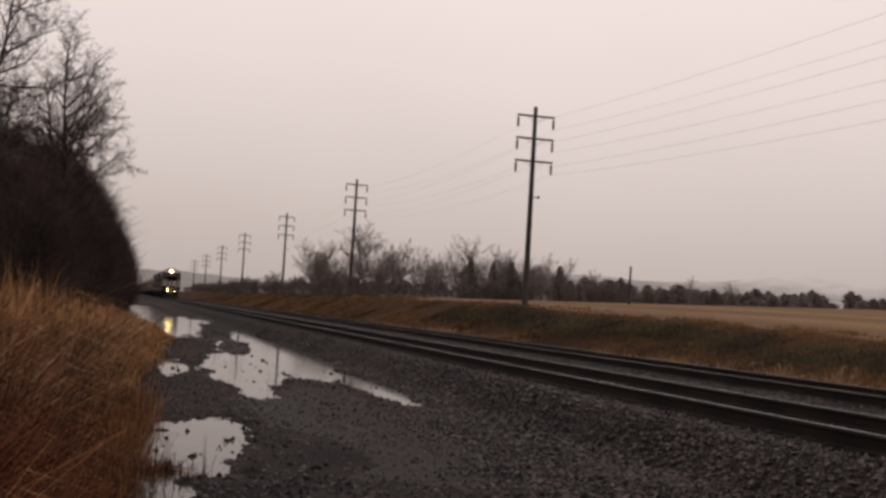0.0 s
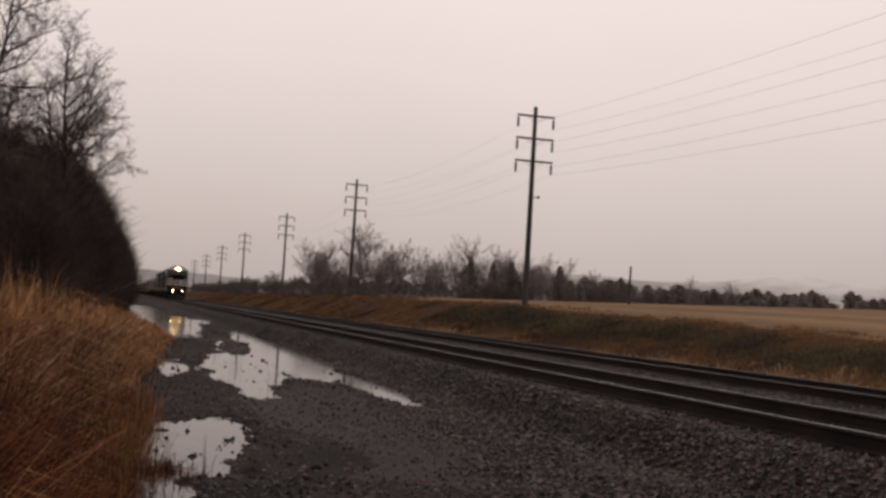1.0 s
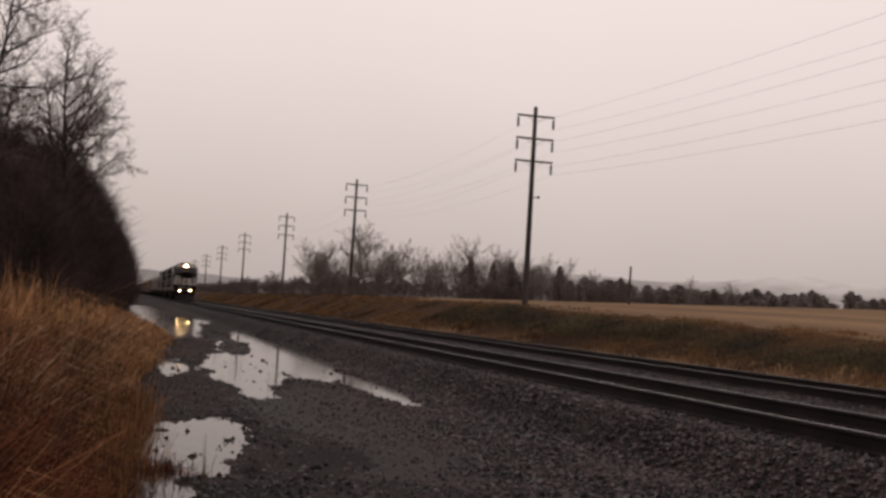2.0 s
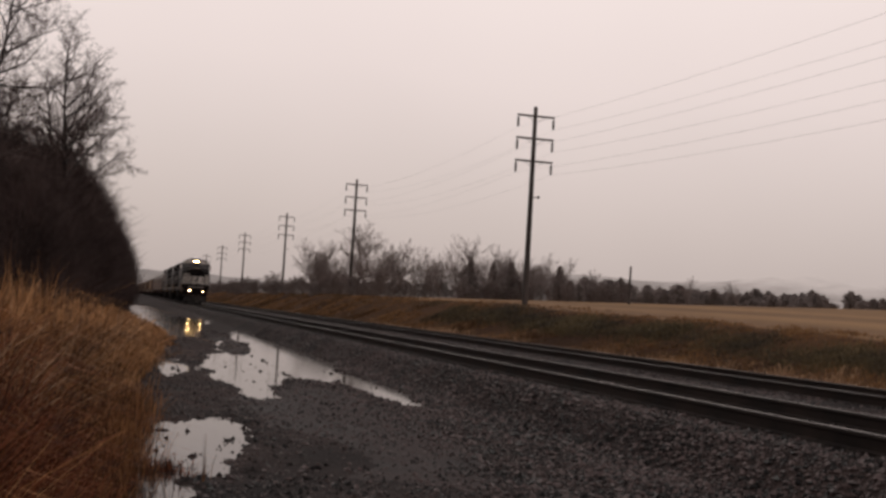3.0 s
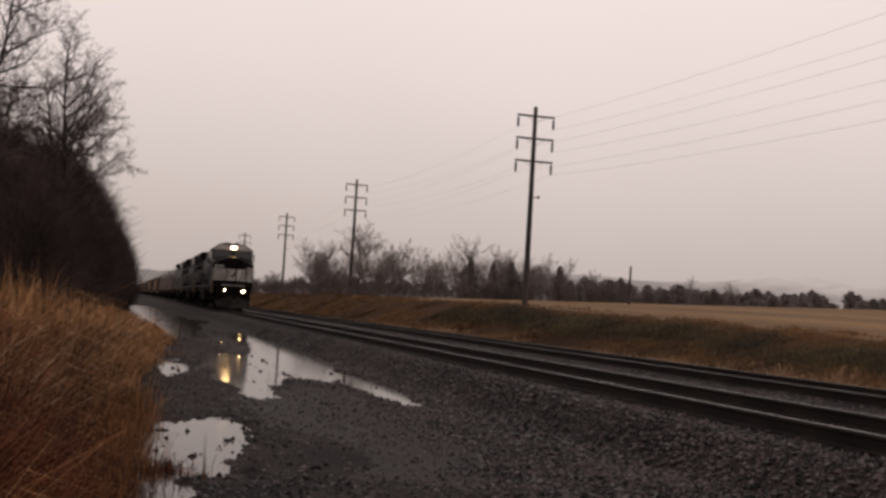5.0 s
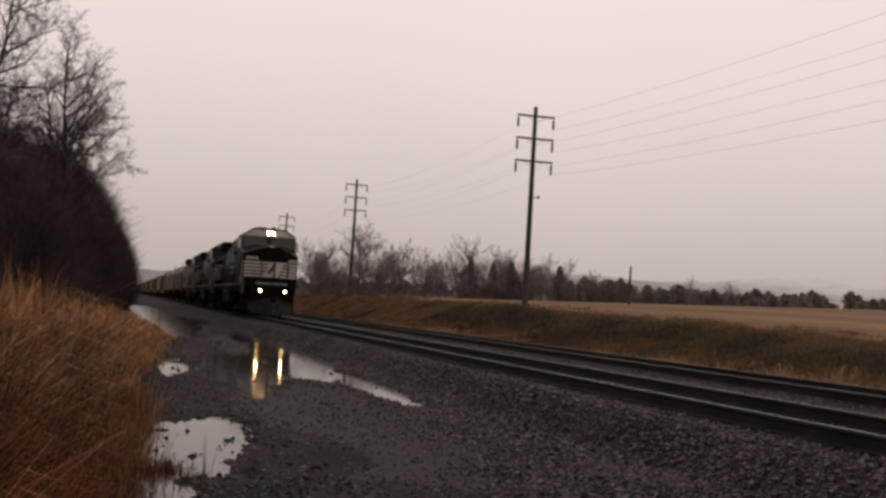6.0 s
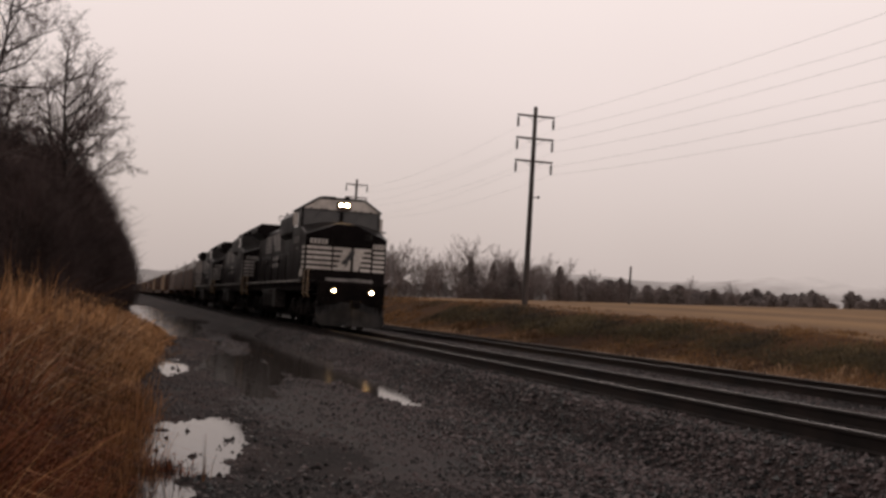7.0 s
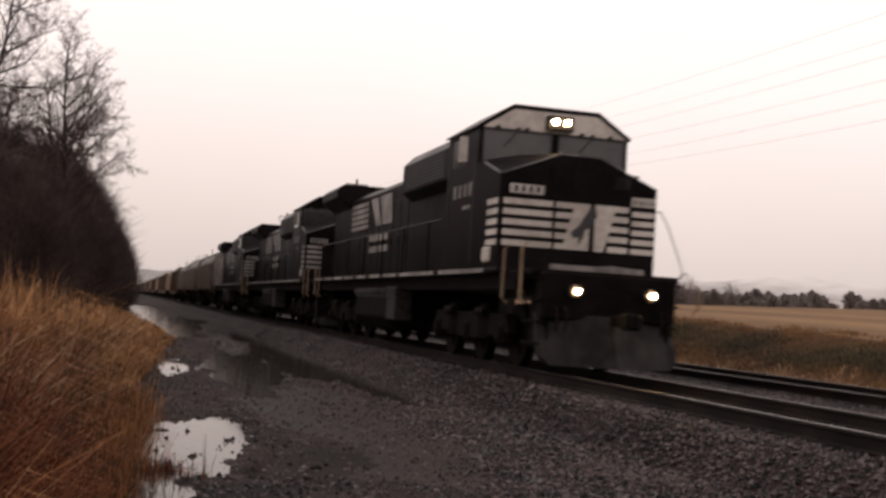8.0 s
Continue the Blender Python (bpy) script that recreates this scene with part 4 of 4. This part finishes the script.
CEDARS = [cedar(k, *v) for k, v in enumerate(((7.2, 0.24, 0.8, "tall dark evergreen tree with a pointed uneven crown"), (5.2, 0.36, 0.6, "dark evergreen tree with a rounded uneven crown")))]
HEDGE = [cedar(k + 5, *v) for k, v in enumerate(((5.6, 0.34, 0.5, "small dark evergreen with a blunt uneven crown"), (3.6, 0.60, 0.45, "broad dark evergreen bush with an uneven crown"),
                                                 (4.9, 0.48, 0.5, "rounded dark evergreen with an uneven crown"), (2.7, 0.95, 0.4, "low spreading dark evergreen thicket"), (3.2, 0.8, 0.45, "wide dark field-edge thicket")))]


def scatter(kinds, places):
    """Places: x, y, turn and, where given, the size and which of the kinds."""
    used = set()
    for i, (x, y, turn, *more) in enumerate(places):
        k = more[1] if len(more) > 1 else i % len(kinds)
        m = pose(x, y, float(height(x, y)) - 0.05, 0, 0, turn) @ Matrix.Scale(more[0] if more else 1.0, 4)
        if k not in used:
            kinds[k].matrix_basis = m
            used.add(k)
        else:
            copy_thing(kinds[k], m)


def along(azimuth, distance):
    """A place in a direction (degrees from the track) and at a distance from the lane's near end."""
    return -7.34 + distance * math.sin(radians(azimuth)), distance * math.cos(radians(azimuth))


rnd = random.Random(5)
FRONT_ROW = [(-14.3, 46, 0.9), (-11.2, 57, 0.98), (-14.0, 50, 0.95), (-10.9, 63, 1.0), (-15.0, 50, 1.0), (-12.2, 70, 1.0), (-11.6, 77, 0.95), (-13.0, 82, 1.0), (-14.8, 90, 1.0), (-13.6, 66, 1.0),
             (-12.4, 99, 0.9), (-13.2, 108, 0.9), (-12.0, 61, 1.05)]
scatter(TALL, [(x, y, rnd.uniform(0, 360), size) for x, y, size in FRONT_ROW] + [(-13.5 - 1.6 * (i % 3) - rnd.uniform(0, 0.8), 50 + i * 7, rnd.uniform(0, 360)) for i in range(4)])


def thicket_edge(y):
    """How far the thicket reaches over the lane."""
    return -9.2 + 0.9 * smooth(44, 70, y) + 1.9 * smooth(68, 104, y)


scatter(BUSH, [(float(thicket_edge(y)) - 1.9 - 1.75 * row - rnd.uniform(0, 0.4), y, rnd.uniform(0, 360), (1.0 + 0.05 * row) * (0.92 + 0.12 * float(smooth(46, 62, y)) + 0.36 * math.exp(-((y - 70) / 14) ** 2) - 0.2 * float(smooth(100, 160, y))) * rnd.uniform(0.94, 1.05))
               for row in range(4) for y in [44 + 0.9 * row + i * (2.6 + 0.9 * row) + rnd.uniform(0, 0.8) for i in range((46, 30, 16, 9)[row])]])
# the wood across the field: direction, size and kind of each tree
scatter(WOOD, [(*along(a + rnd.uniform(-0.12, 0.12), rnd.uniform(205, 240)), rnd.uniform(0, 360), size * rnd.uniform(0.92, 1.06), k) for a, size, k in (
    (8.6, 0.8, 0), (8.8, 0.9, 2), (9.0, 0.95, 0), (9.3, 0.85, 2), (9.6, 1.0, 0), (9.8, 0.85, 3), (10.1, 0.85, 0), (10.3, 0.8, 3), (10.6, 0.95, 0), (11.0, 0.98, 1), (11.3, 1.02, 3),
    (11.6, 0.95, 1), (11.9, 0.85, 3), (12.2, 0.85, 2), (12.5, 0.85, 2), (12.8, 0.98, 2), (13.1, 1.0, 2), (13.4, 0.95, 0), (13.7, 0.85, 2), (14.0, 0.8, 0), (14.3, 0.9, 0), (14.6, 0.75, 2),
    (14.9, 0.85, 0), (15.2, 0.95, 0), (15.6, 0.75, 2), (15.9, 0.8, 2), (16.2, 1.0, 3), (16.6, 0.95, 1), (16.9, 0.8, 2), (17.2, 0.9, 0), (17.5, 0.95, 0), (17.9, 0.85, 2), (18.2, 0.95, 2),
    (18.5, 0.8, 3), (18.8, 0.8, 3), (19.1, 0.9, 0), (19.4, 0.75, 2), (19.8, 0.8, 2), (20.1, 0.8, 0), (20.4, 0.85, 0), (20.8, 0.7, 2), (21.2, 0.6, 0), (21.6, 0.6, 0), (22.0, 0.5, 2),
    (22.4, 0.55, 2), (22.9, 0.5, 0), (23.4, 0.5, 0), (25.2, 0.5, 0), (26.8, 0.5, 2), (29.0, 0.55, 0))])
scatter(BRUSH, [(*along(8.4 + i * 0.17, rnd.uniform(196, 225)), rnd.uniform(0, 360)) for i in range(92)]
        + [(rnd.uniform(13.5, 20), 112 + i * 2.4 + rnd.uniform(0, 2), rnd.uniform(0, 360), rnd.uniform(0.6, 1.0)) for i in range(130)]
        + [(-8.2 - rnd.uniform(0, 2.5), 178 + i * 9, rnd.uniform(0, 360)) for i in range(18)])
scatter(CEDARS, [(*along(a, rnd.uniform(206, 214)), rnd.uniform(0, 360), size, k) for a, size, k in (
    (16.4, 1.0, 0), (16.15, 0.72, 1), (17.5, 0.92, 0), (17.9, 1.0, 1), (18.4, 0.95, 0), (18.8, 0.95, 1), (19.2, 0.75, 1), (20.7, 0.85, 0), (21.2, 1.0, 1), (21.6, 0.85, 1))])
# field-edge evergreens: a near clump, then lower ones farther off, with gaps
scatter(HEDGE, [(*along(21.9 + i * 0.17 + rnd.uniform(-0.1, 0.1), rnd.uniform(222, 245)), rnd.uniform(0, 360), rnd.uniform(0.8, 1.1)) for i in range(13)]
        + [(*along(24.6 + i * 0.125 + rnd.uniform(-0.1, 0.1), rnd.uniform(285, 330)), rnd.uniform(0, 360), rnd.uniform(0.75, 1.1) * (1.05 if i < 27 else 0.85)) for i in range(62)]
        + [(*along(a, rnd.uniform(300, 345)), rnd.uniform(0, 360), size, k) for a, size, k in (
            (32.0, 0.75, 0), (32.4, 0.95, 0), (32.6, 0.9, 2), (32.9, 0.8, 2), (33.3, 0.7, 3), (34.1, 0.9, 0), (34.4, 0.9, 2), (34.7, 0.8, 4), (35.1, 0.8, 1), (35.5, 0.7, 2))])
# ---- hills with mist put into their colour, tall grass, stones ----
def hills():
    m = bpy.data.materials.new("hills_with_painted_mist")
    m.use_nodes = True
    p = m.node_tree.nodes["Principled BSDF"]
    # haze put into the pale base colour and a faint glow
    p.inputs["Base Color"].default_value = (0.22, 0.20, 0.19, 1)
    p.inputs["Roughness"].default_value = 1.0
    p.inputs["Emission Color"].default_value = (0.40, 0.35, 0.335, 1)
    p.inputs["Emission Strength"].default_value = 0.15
    # mist as alpha: the upper slopes fade out by height and noise
    n, l = m.node_tree.nodes, m.node_tree.links
    tc, part_z, drift, fade = n.new("ShaderNodeTexCoord"), n.new("ShaderNodeSeparateXYZ"), n.new("ShaderNodeTexNoise"), n.new("ShaderNodeMapRange")
    l.new(tc.outputs["Object"], part_z.inputs[0])
    l.new(tc.outputs["Object"], drift.inputs["Vector"])
    drift.inputs["Scale"].default_value = 0.012
    total = n.new("ShaderNodeMath")
    total.operation = "MULTIPLY_ADD"
    total.inputs[1].default_value = 60.0
    l.new(drift.outputs[0], total.inputs[0])
    l.new(part_z.outputs["Z"], total.inputs[2])
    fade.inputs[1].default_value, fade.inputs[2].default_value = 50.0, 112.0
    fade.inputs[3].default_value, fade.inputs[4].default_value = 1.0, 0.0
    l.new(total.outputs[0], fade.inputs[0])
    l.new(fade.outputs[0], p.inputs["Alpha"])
    xs = np.linspace(-600, 2400, 160)
    top = 28 + 40 * smooth(250, 720, xs) + 34 * smooth(760, 1250, xs) + 5 * wave(xs, xs * 0, 0.012, 31) + 2.0 * wave(xs, xs * 0, 0.06, 32)
    verts, faces = [], []
    for k, (y, f) in enumerate(((1500, 0.0), (1620, 0.7), (1700, 1.0), (1900, 0.6))):
        verts += [(x, y + (y - 1500) * 0.1, -20 if f == 0 else t * f) for x, t in zip(xs, top)]
    n = len(xs)
    faces = [(k * n + i, k * n + i + 1, (k + 1) * n + i + 1, (k + 1) * n + i) for k in range(3) for i in range(n - 1)]
    tagged(new("backdrop", raw_mesh("backdrop", verts, faces, m, True)), "low wooded hills with pale mist put into their colour and fade", "hills", kind="structure")


hills()
M_STALK = shader("pale_dead_stalks", (0.16, 0.09, 0.05), (0.42, 0.27, 0.16), rough=0.8, specular=0.2, grain=3, bump=0, island=0.6)


def tufts(name, cx, cy, tall, each, material, label, wide, seed, spread=0.12, lean=0.8, sway=0.35):
    """Tufts whose blades fan out from their foot and nod over."""
    r = np.random.RandomState(seed)
    i = np.repeat(np.arange(len(cx)), each)
    n = len(i)
    a = r.uniform(0, 2 * np.pi, n)
    d = np.stack([np.cos(a), np.sin(a), np.zeros(n)], -1)
    wind = r.normal(0, sway, (len(cx), 2))[i]
    d[:, :2] += wind
    off = np.abs(r.normal(0, spread, n))
    x, y = cx[i] + np.cos(a) * off, cy[i] + np.sin(a) * off
    h = tall[i] * np.clip(r.normal(0.8, 0.24, n), 0.2, 1.25)
    bend = np.minimum(lean * np.abs(r.normal(0.35, 0.35, n)), 1.0)
    p0 = np.stack([x, y, height(x, y) - 0.02], -1)
    up = np.array([[0, 0, 1.0]])
    p1 = p0 + d * (h * bend * 0.22)[:, None] + up * (h * 0.5)[:, None]
    p2 = p0 + d * (h * bend * 0.62)[:, None] + up * (h * np.clip(0.86 - 0.1 * bend, 0.5, 1))[:, None]
    p3 = p0 + d * (h * bend * 1.15)[:, None] + up * (h * np.clip(1.05 - 0.5 * bend, 0.3, 1.05))[:, None]
    b = r.uniform(0, 2 * np.pi, n)
    w = np.stack([np.cos(b), np.sin(b), np.zeros(n)], -1) * (wide[i] * r.uniform(0.4, 1.6, n))[:, None]
    v = np.stack([p0 - w, p0 + w, p1 - w * 0.9, p1 + w * 0.9, p2 - w * 0.6, p2 + w * 0.6, p3 - w * 0.08, p3 + w * 0.08], 1).reshape(-1, 3)
    base = (np.arange(n) * 8)[:, None]
    f = np.concatenate([base + np.array([[k, k + 1, k + 3, k + 2]]) for k in (0, 2, 4)])
    tagged(new(name, raw_mesh(name, v, f, material)), label, "grass", kind="stuff")


def grow_grass():
    r = np.random.RandomState(77)
    # tall dead grass beside the lane, in mounded clumps that nod over
    clumps = 420
    cy = 5 + 60 * r.uniform(0, 1, clumps) ** 1.6
    cx = lane_edge(cy) - 0.22 - np.abs(r.normal(0, 1, clumps)) * (0.95 + 0.03 * cy)
    vigour = np.clip(r.normal(0.92, 0.22, clumps), 0.45, 1.3)
    # red-brown near the lane's end, tan farther on, the clumps mixed
    shade = 1.1 * smooth(8.0, 17, cy + 1.5 * wave(cx, cy, 1.3, 57)) + 0.45 * (vigour - 0.9) + r.normal(0, 0.24, clumps)
    each = np.repeat(np.arange(clumps), 5)
    n = len(each)
    x, y = cx[each] + r.normal(0, 0.17, n), np.maximum(cy[each] + r.normal(0, 0.26, n), 5.5)
    tall = (0.30 + 0.80 * smooth(0.0, 1.5, lane_edge(y) - x)) * vigour[each] * (1 - 0.6 * smooth(20, 40, y))
    tone = shade[each] + r.normal(0, 0.06, n)
    for name, pick, look, label, seed in (("tall_grass", tone < 0.38, M_RED_GRASS, "tall dead red-brown grass in tufts beside the lane", 1),
                                          ("straw_grass", (tone >= 0.38) & (tone < 0.8), M_STRAW, "tall dead brown grass in tufts beside the lane", 31),
                                          ("tan_grass", tone >= 0.8, M_TAN, "tall dead tan grass in tufts beside the lane", 21)):
        tufts(name, x[pick], y[pick], tall[pick], 58, look, label, (0.0022 + 0.00018 * y)[pick], seed, spread=0.15, lean=1.15, sway=0.5)
    # pale broken stalks lying over it
    n = 900
    y = 8.5 + 18 * r.uniform(0, 1, n) ** 1.5
    x = lane_edge(y) - 0.7 - np.abs(r.normal(0, 0.9, n))
    tufts("broken_stalks", x, y, r.uniform(0.6, 1.2, n), 2, M_STALK, "pale broken stalks leaning over the dead grass", 0.0055 + 0.0001 * y, 8, lean=1.4, sway=0.15)
    # thin stalks in the puddle's edge
    n = 420
    y = r.uniform(8, 15.5, n)
    x = lane_edge(y) + np.abs(r.normal(0, 0.24, n)) - 0.1
    tufts("edge_stalks", x, y, np.full(n, 0.4), 7, M_STRAW, "thin dead stalks at the puddle's edge", np.full(n, 0.0028), 2, spread=0.06)
    # sodden weeds lying on the mud in the nearest puddle
    n = 60
    y = r.normal(10.4, 0.45, n)
    x = r.normal(-6.95, 0.16, n)
    tufts("puddle_weeds", x, y, r.uniform(0.06, 0.16, n), 12, M_RED_GRASS, "sodden dark weeds lying in the puddle", np.full(n, 0.004), 41, spread=0.08, lean=1.6)
    # far bank: tan at its foot, dull green half way up, tan again at the crest
    n = 11000
    y = 12 + 270 * r.uniform(0, 1, n) ** 1.35
    x = 6.1 + np.abs(r.normal(0, 4.4, n))
    clump = 0.5 + 0.5 * wave(x, y, 0.5, 53)
    keep = (r.uniform(0, 1, n) < 0.6 + 0.4 * clump) & ((np.abs(x - 12.7) > 0.9) | (y > 85) | (r.uniform(0, 1, n) < 0.2))
    x, y, clump = x[keep], y[keep], clump[keep]
    tufts("bank_grass", x, y, (0.05 + 0.20 * clump) * (1 - 0.4 * smooth(60, 250, y)), 20, M_BANK, "dead olive-tan grass tufts on the far bank", 0.0042 + 0.00014 * y, 3, spread=0.3, lean=1.6)
    n = 3400
    y = 12 + 60 * r.uniform(0, 1, n) ** 1.2
    x = r.normal(12.7, 0.6, n) + 0.6 * wave(y * 0, y, 0.25, 54)
    clump = 0.5 + 0.5 * wave(x, y, 0.5, 55)
    keep = r.uniform(0, 1, n) < 0.25 + 1.1 * clump
    x, y, clump = x[keep], y[keep], clump[keep]
    tufts("ditch_grass", x, y, 0.08 + 0.26 * clump, 20, M_GREEN_GRASS, "dull dark green grass half way up the far bank", 0.0045 + 0.00014 * y, 4, spread=0.35, lean=1.3)
    # rank weeds up to the edge of the field
    n = 1100
    y = 14 + 190 * r.uniform(0, 1, n) ** 1.6
    x = r.normal(14.2, 0.8, n) + 0.5 * wave(y * 0, y, 0.3, 58)
    clump = 0.5 + 0.5 * wave(x, y, 0.35, 59)
    dark = clump + r.normal(0, 0.2, n) > 0.62
    for pick, look, label, seed in ((dark, M_GREEN_GRASS, "dull olive weeds on the crest of the bank", 11), (~dark, M_BANK, "dead tan-brown weeds on the crest of the bank", 12)):
        tufts("bank_weeds", x[pick], y[pick], (0.04 + 0.14 * clump)[pick], 16, look, label, (0.0042 + 0.00014 * y)[pick], seed, spread=0.4, lean=1.6)
    # pale straw in drifts beside the far track
    n = 900
    y = 13 + 72 * r.uniform(0, 1, n) ** 1.2
    x = 6.3 + np.abs(r.normal(0, 0.8, n)) + np.where(r.uniform(0, 1, n) < 0.2, 2.6, 0)
    keep = wave(x * 0.6, y, 0.28, 63) + r.normal(0, 0.3, n) > 0.25
    x, y = x[keep], y[keep]
    tufts("pale_tufts", x, y, r.uniform(0.15, 0.42, len(x)), 24, M_STALK, "pale dead grass tufts beside the far track", 0.005 + 0.00014 * y, 6, spread=0.2, lean=1.3)


grow_grass()


def scatter_stones():
    """Broken ballast: small many-sided lumps over the shoulder and the lane."""
    r = np.random.RandomState(9)
    n = 112000
    y = 6.5 + 42 * r.uniform(0, 1, n) ** 1.8
    x = np.where(r.uniform(0, 1, n) < 0.5, r.uniform(-4.8, 6.8, n), np.where(r.uniform(0, 1, n) < 0.65, r.uniform(-7.1, -1.4, n), r.normal(-1.8, 0.45, n)))
    keep = (x < -0.95) | (r.uniform(0, 1, n) < 0.6)
    keep &= (np.abs(np.abs(x) - 0.755) > 0.10) & (np.abs(np.abs(x - 4.5) - 0.755) > 0.10)
    wet = height(x, y) < WATER - 0.004
    keep &= ~wet | (r.uniform(0, 1, n) < 0.07)
    # trodden smooth mud between the stony parts of the lane
    keep &= (x > -2.7) | (wave(x, y * 0.5, 1.3, 61) + r.normal(0, 0.35, n) > -1.0)
    keep &= r.uniform(0, 1, n) > 0.5 * trodden(x, y)
    x, y = x[keep], y[keep]
    n = len(x)
    s = np.clip(r.lognormal(-3.95, 0.42, n), 0.009, 0.05) * np.where(x > -4, 0.95, 0.75)
    z = height(x, y) + s * 0.25
    lumps("ballast_stones", x, y, z, s, M_STONE, "loose wet dark ballast stones", "gravel", r)
    # sods and clods that stand in the puddles
    n = 1300
    y = 8.5 + 30 * r.uniform(0, 1, n) ** 1.8
    x = r.uniform(-7.3, -2.4, n)
    h = height(x, y)
    keep = (h < WATER) & (h > WATER - 0.05) & (r.uniform(0, 1, n) < 0.25 + 0.75 * (h > WATER - 0.025))
    x, y = x[keep], y[keep]
    # strewn thickly through the two nearest puddles
    x = np.concatenate([x, r.normal(-6.75, 0.25, 34), r.normal(-6.15, 0.10, 40), r.normal(-6.3, 0.17, 26), r.normal(-4.6, 0.4, 90), r.normal(-3.0, 0.25, 50)])
    y = np.concatenate([y, r.uniform(9.0, 14.5, 34), r.uniform(9.8, 12.4, 40), r.uniform(22.5, 28, 26), r.uniform(19.5, 28, 90), r.uniform(19, 27, 50)])
    s = np.clip(r.lognormal(-4.0, 0.7, len(x)), 0.006, 0.075)
    lumps("mud_clods", x, y, WATER - 0.25 * s, s, M_GRAVEL_BED, "dark clods of mud standing in the puddles", "mud", r)


def lumps(name, x, y, z, s, material, label, category, r):
    n = len(x)
    octa = np.array([[1, 0, 0], [0, 1, 0], [-1, 0, 0], [0, -1, 0], [0, 0, 1], [0, 0, -1]], float)
    faces = np.array([[0, 1, 4], [1, 2, 4], [2, 3, 4], [3, 0, 4], [1, 0, 5], [2, 1, 5], [3, 2, 5], [0, 3, 5]])
    a = r.uniform(0, 2 * np.pi, n)
    c, si = np.cos(a), np.sin(a)
    v = octa[None] * s[:, None, None] * r.uniform(0.55, 1.25, (n, 6, 1)) + r.normal(0, 0.18, (n, 6, 3)) * s[:, None, None]
    v[:, :, 2] *= 0.75
    v = np.stack([v[:, :, 0] * c[:, None] - v[:, :, 1] * si[:, None], v[:, :, 0] * si[:, None] + v[:, :, 1] * c[:, None], v[:, :, 2]], -1)
    v += np.stack([x, y, z], -1)[:, None]
    f = (np.arange(n) * 6)[:, None, None] + faces[None]
    tagged(new(name, raw_mesh(name, v.reshape(-1, 3), f.reshape(-1, 3), material)), label, category, kind="stuff")


scatter_stones()
# ---- what moves ----
def motions():
    for root, behind in MOVING:
        walk(root, [(t, pose(0, FRONT_AT_END + SPEED * (8 - t) + behind, 0)) for t in (0.0, 2.0, 4.0, 6.0, 8.0)])
    # the lead locomotive's wheels roll
    for wheel, at, radius, big in WHEELS[:6]:
        walk(wheel, [(k / FPS, Matrix.Translation(at) @ Matrix.Rotation(SPEED * k / FPS / radius, 4, "X")) for k in range(8 * FPS + 1)])


motions()
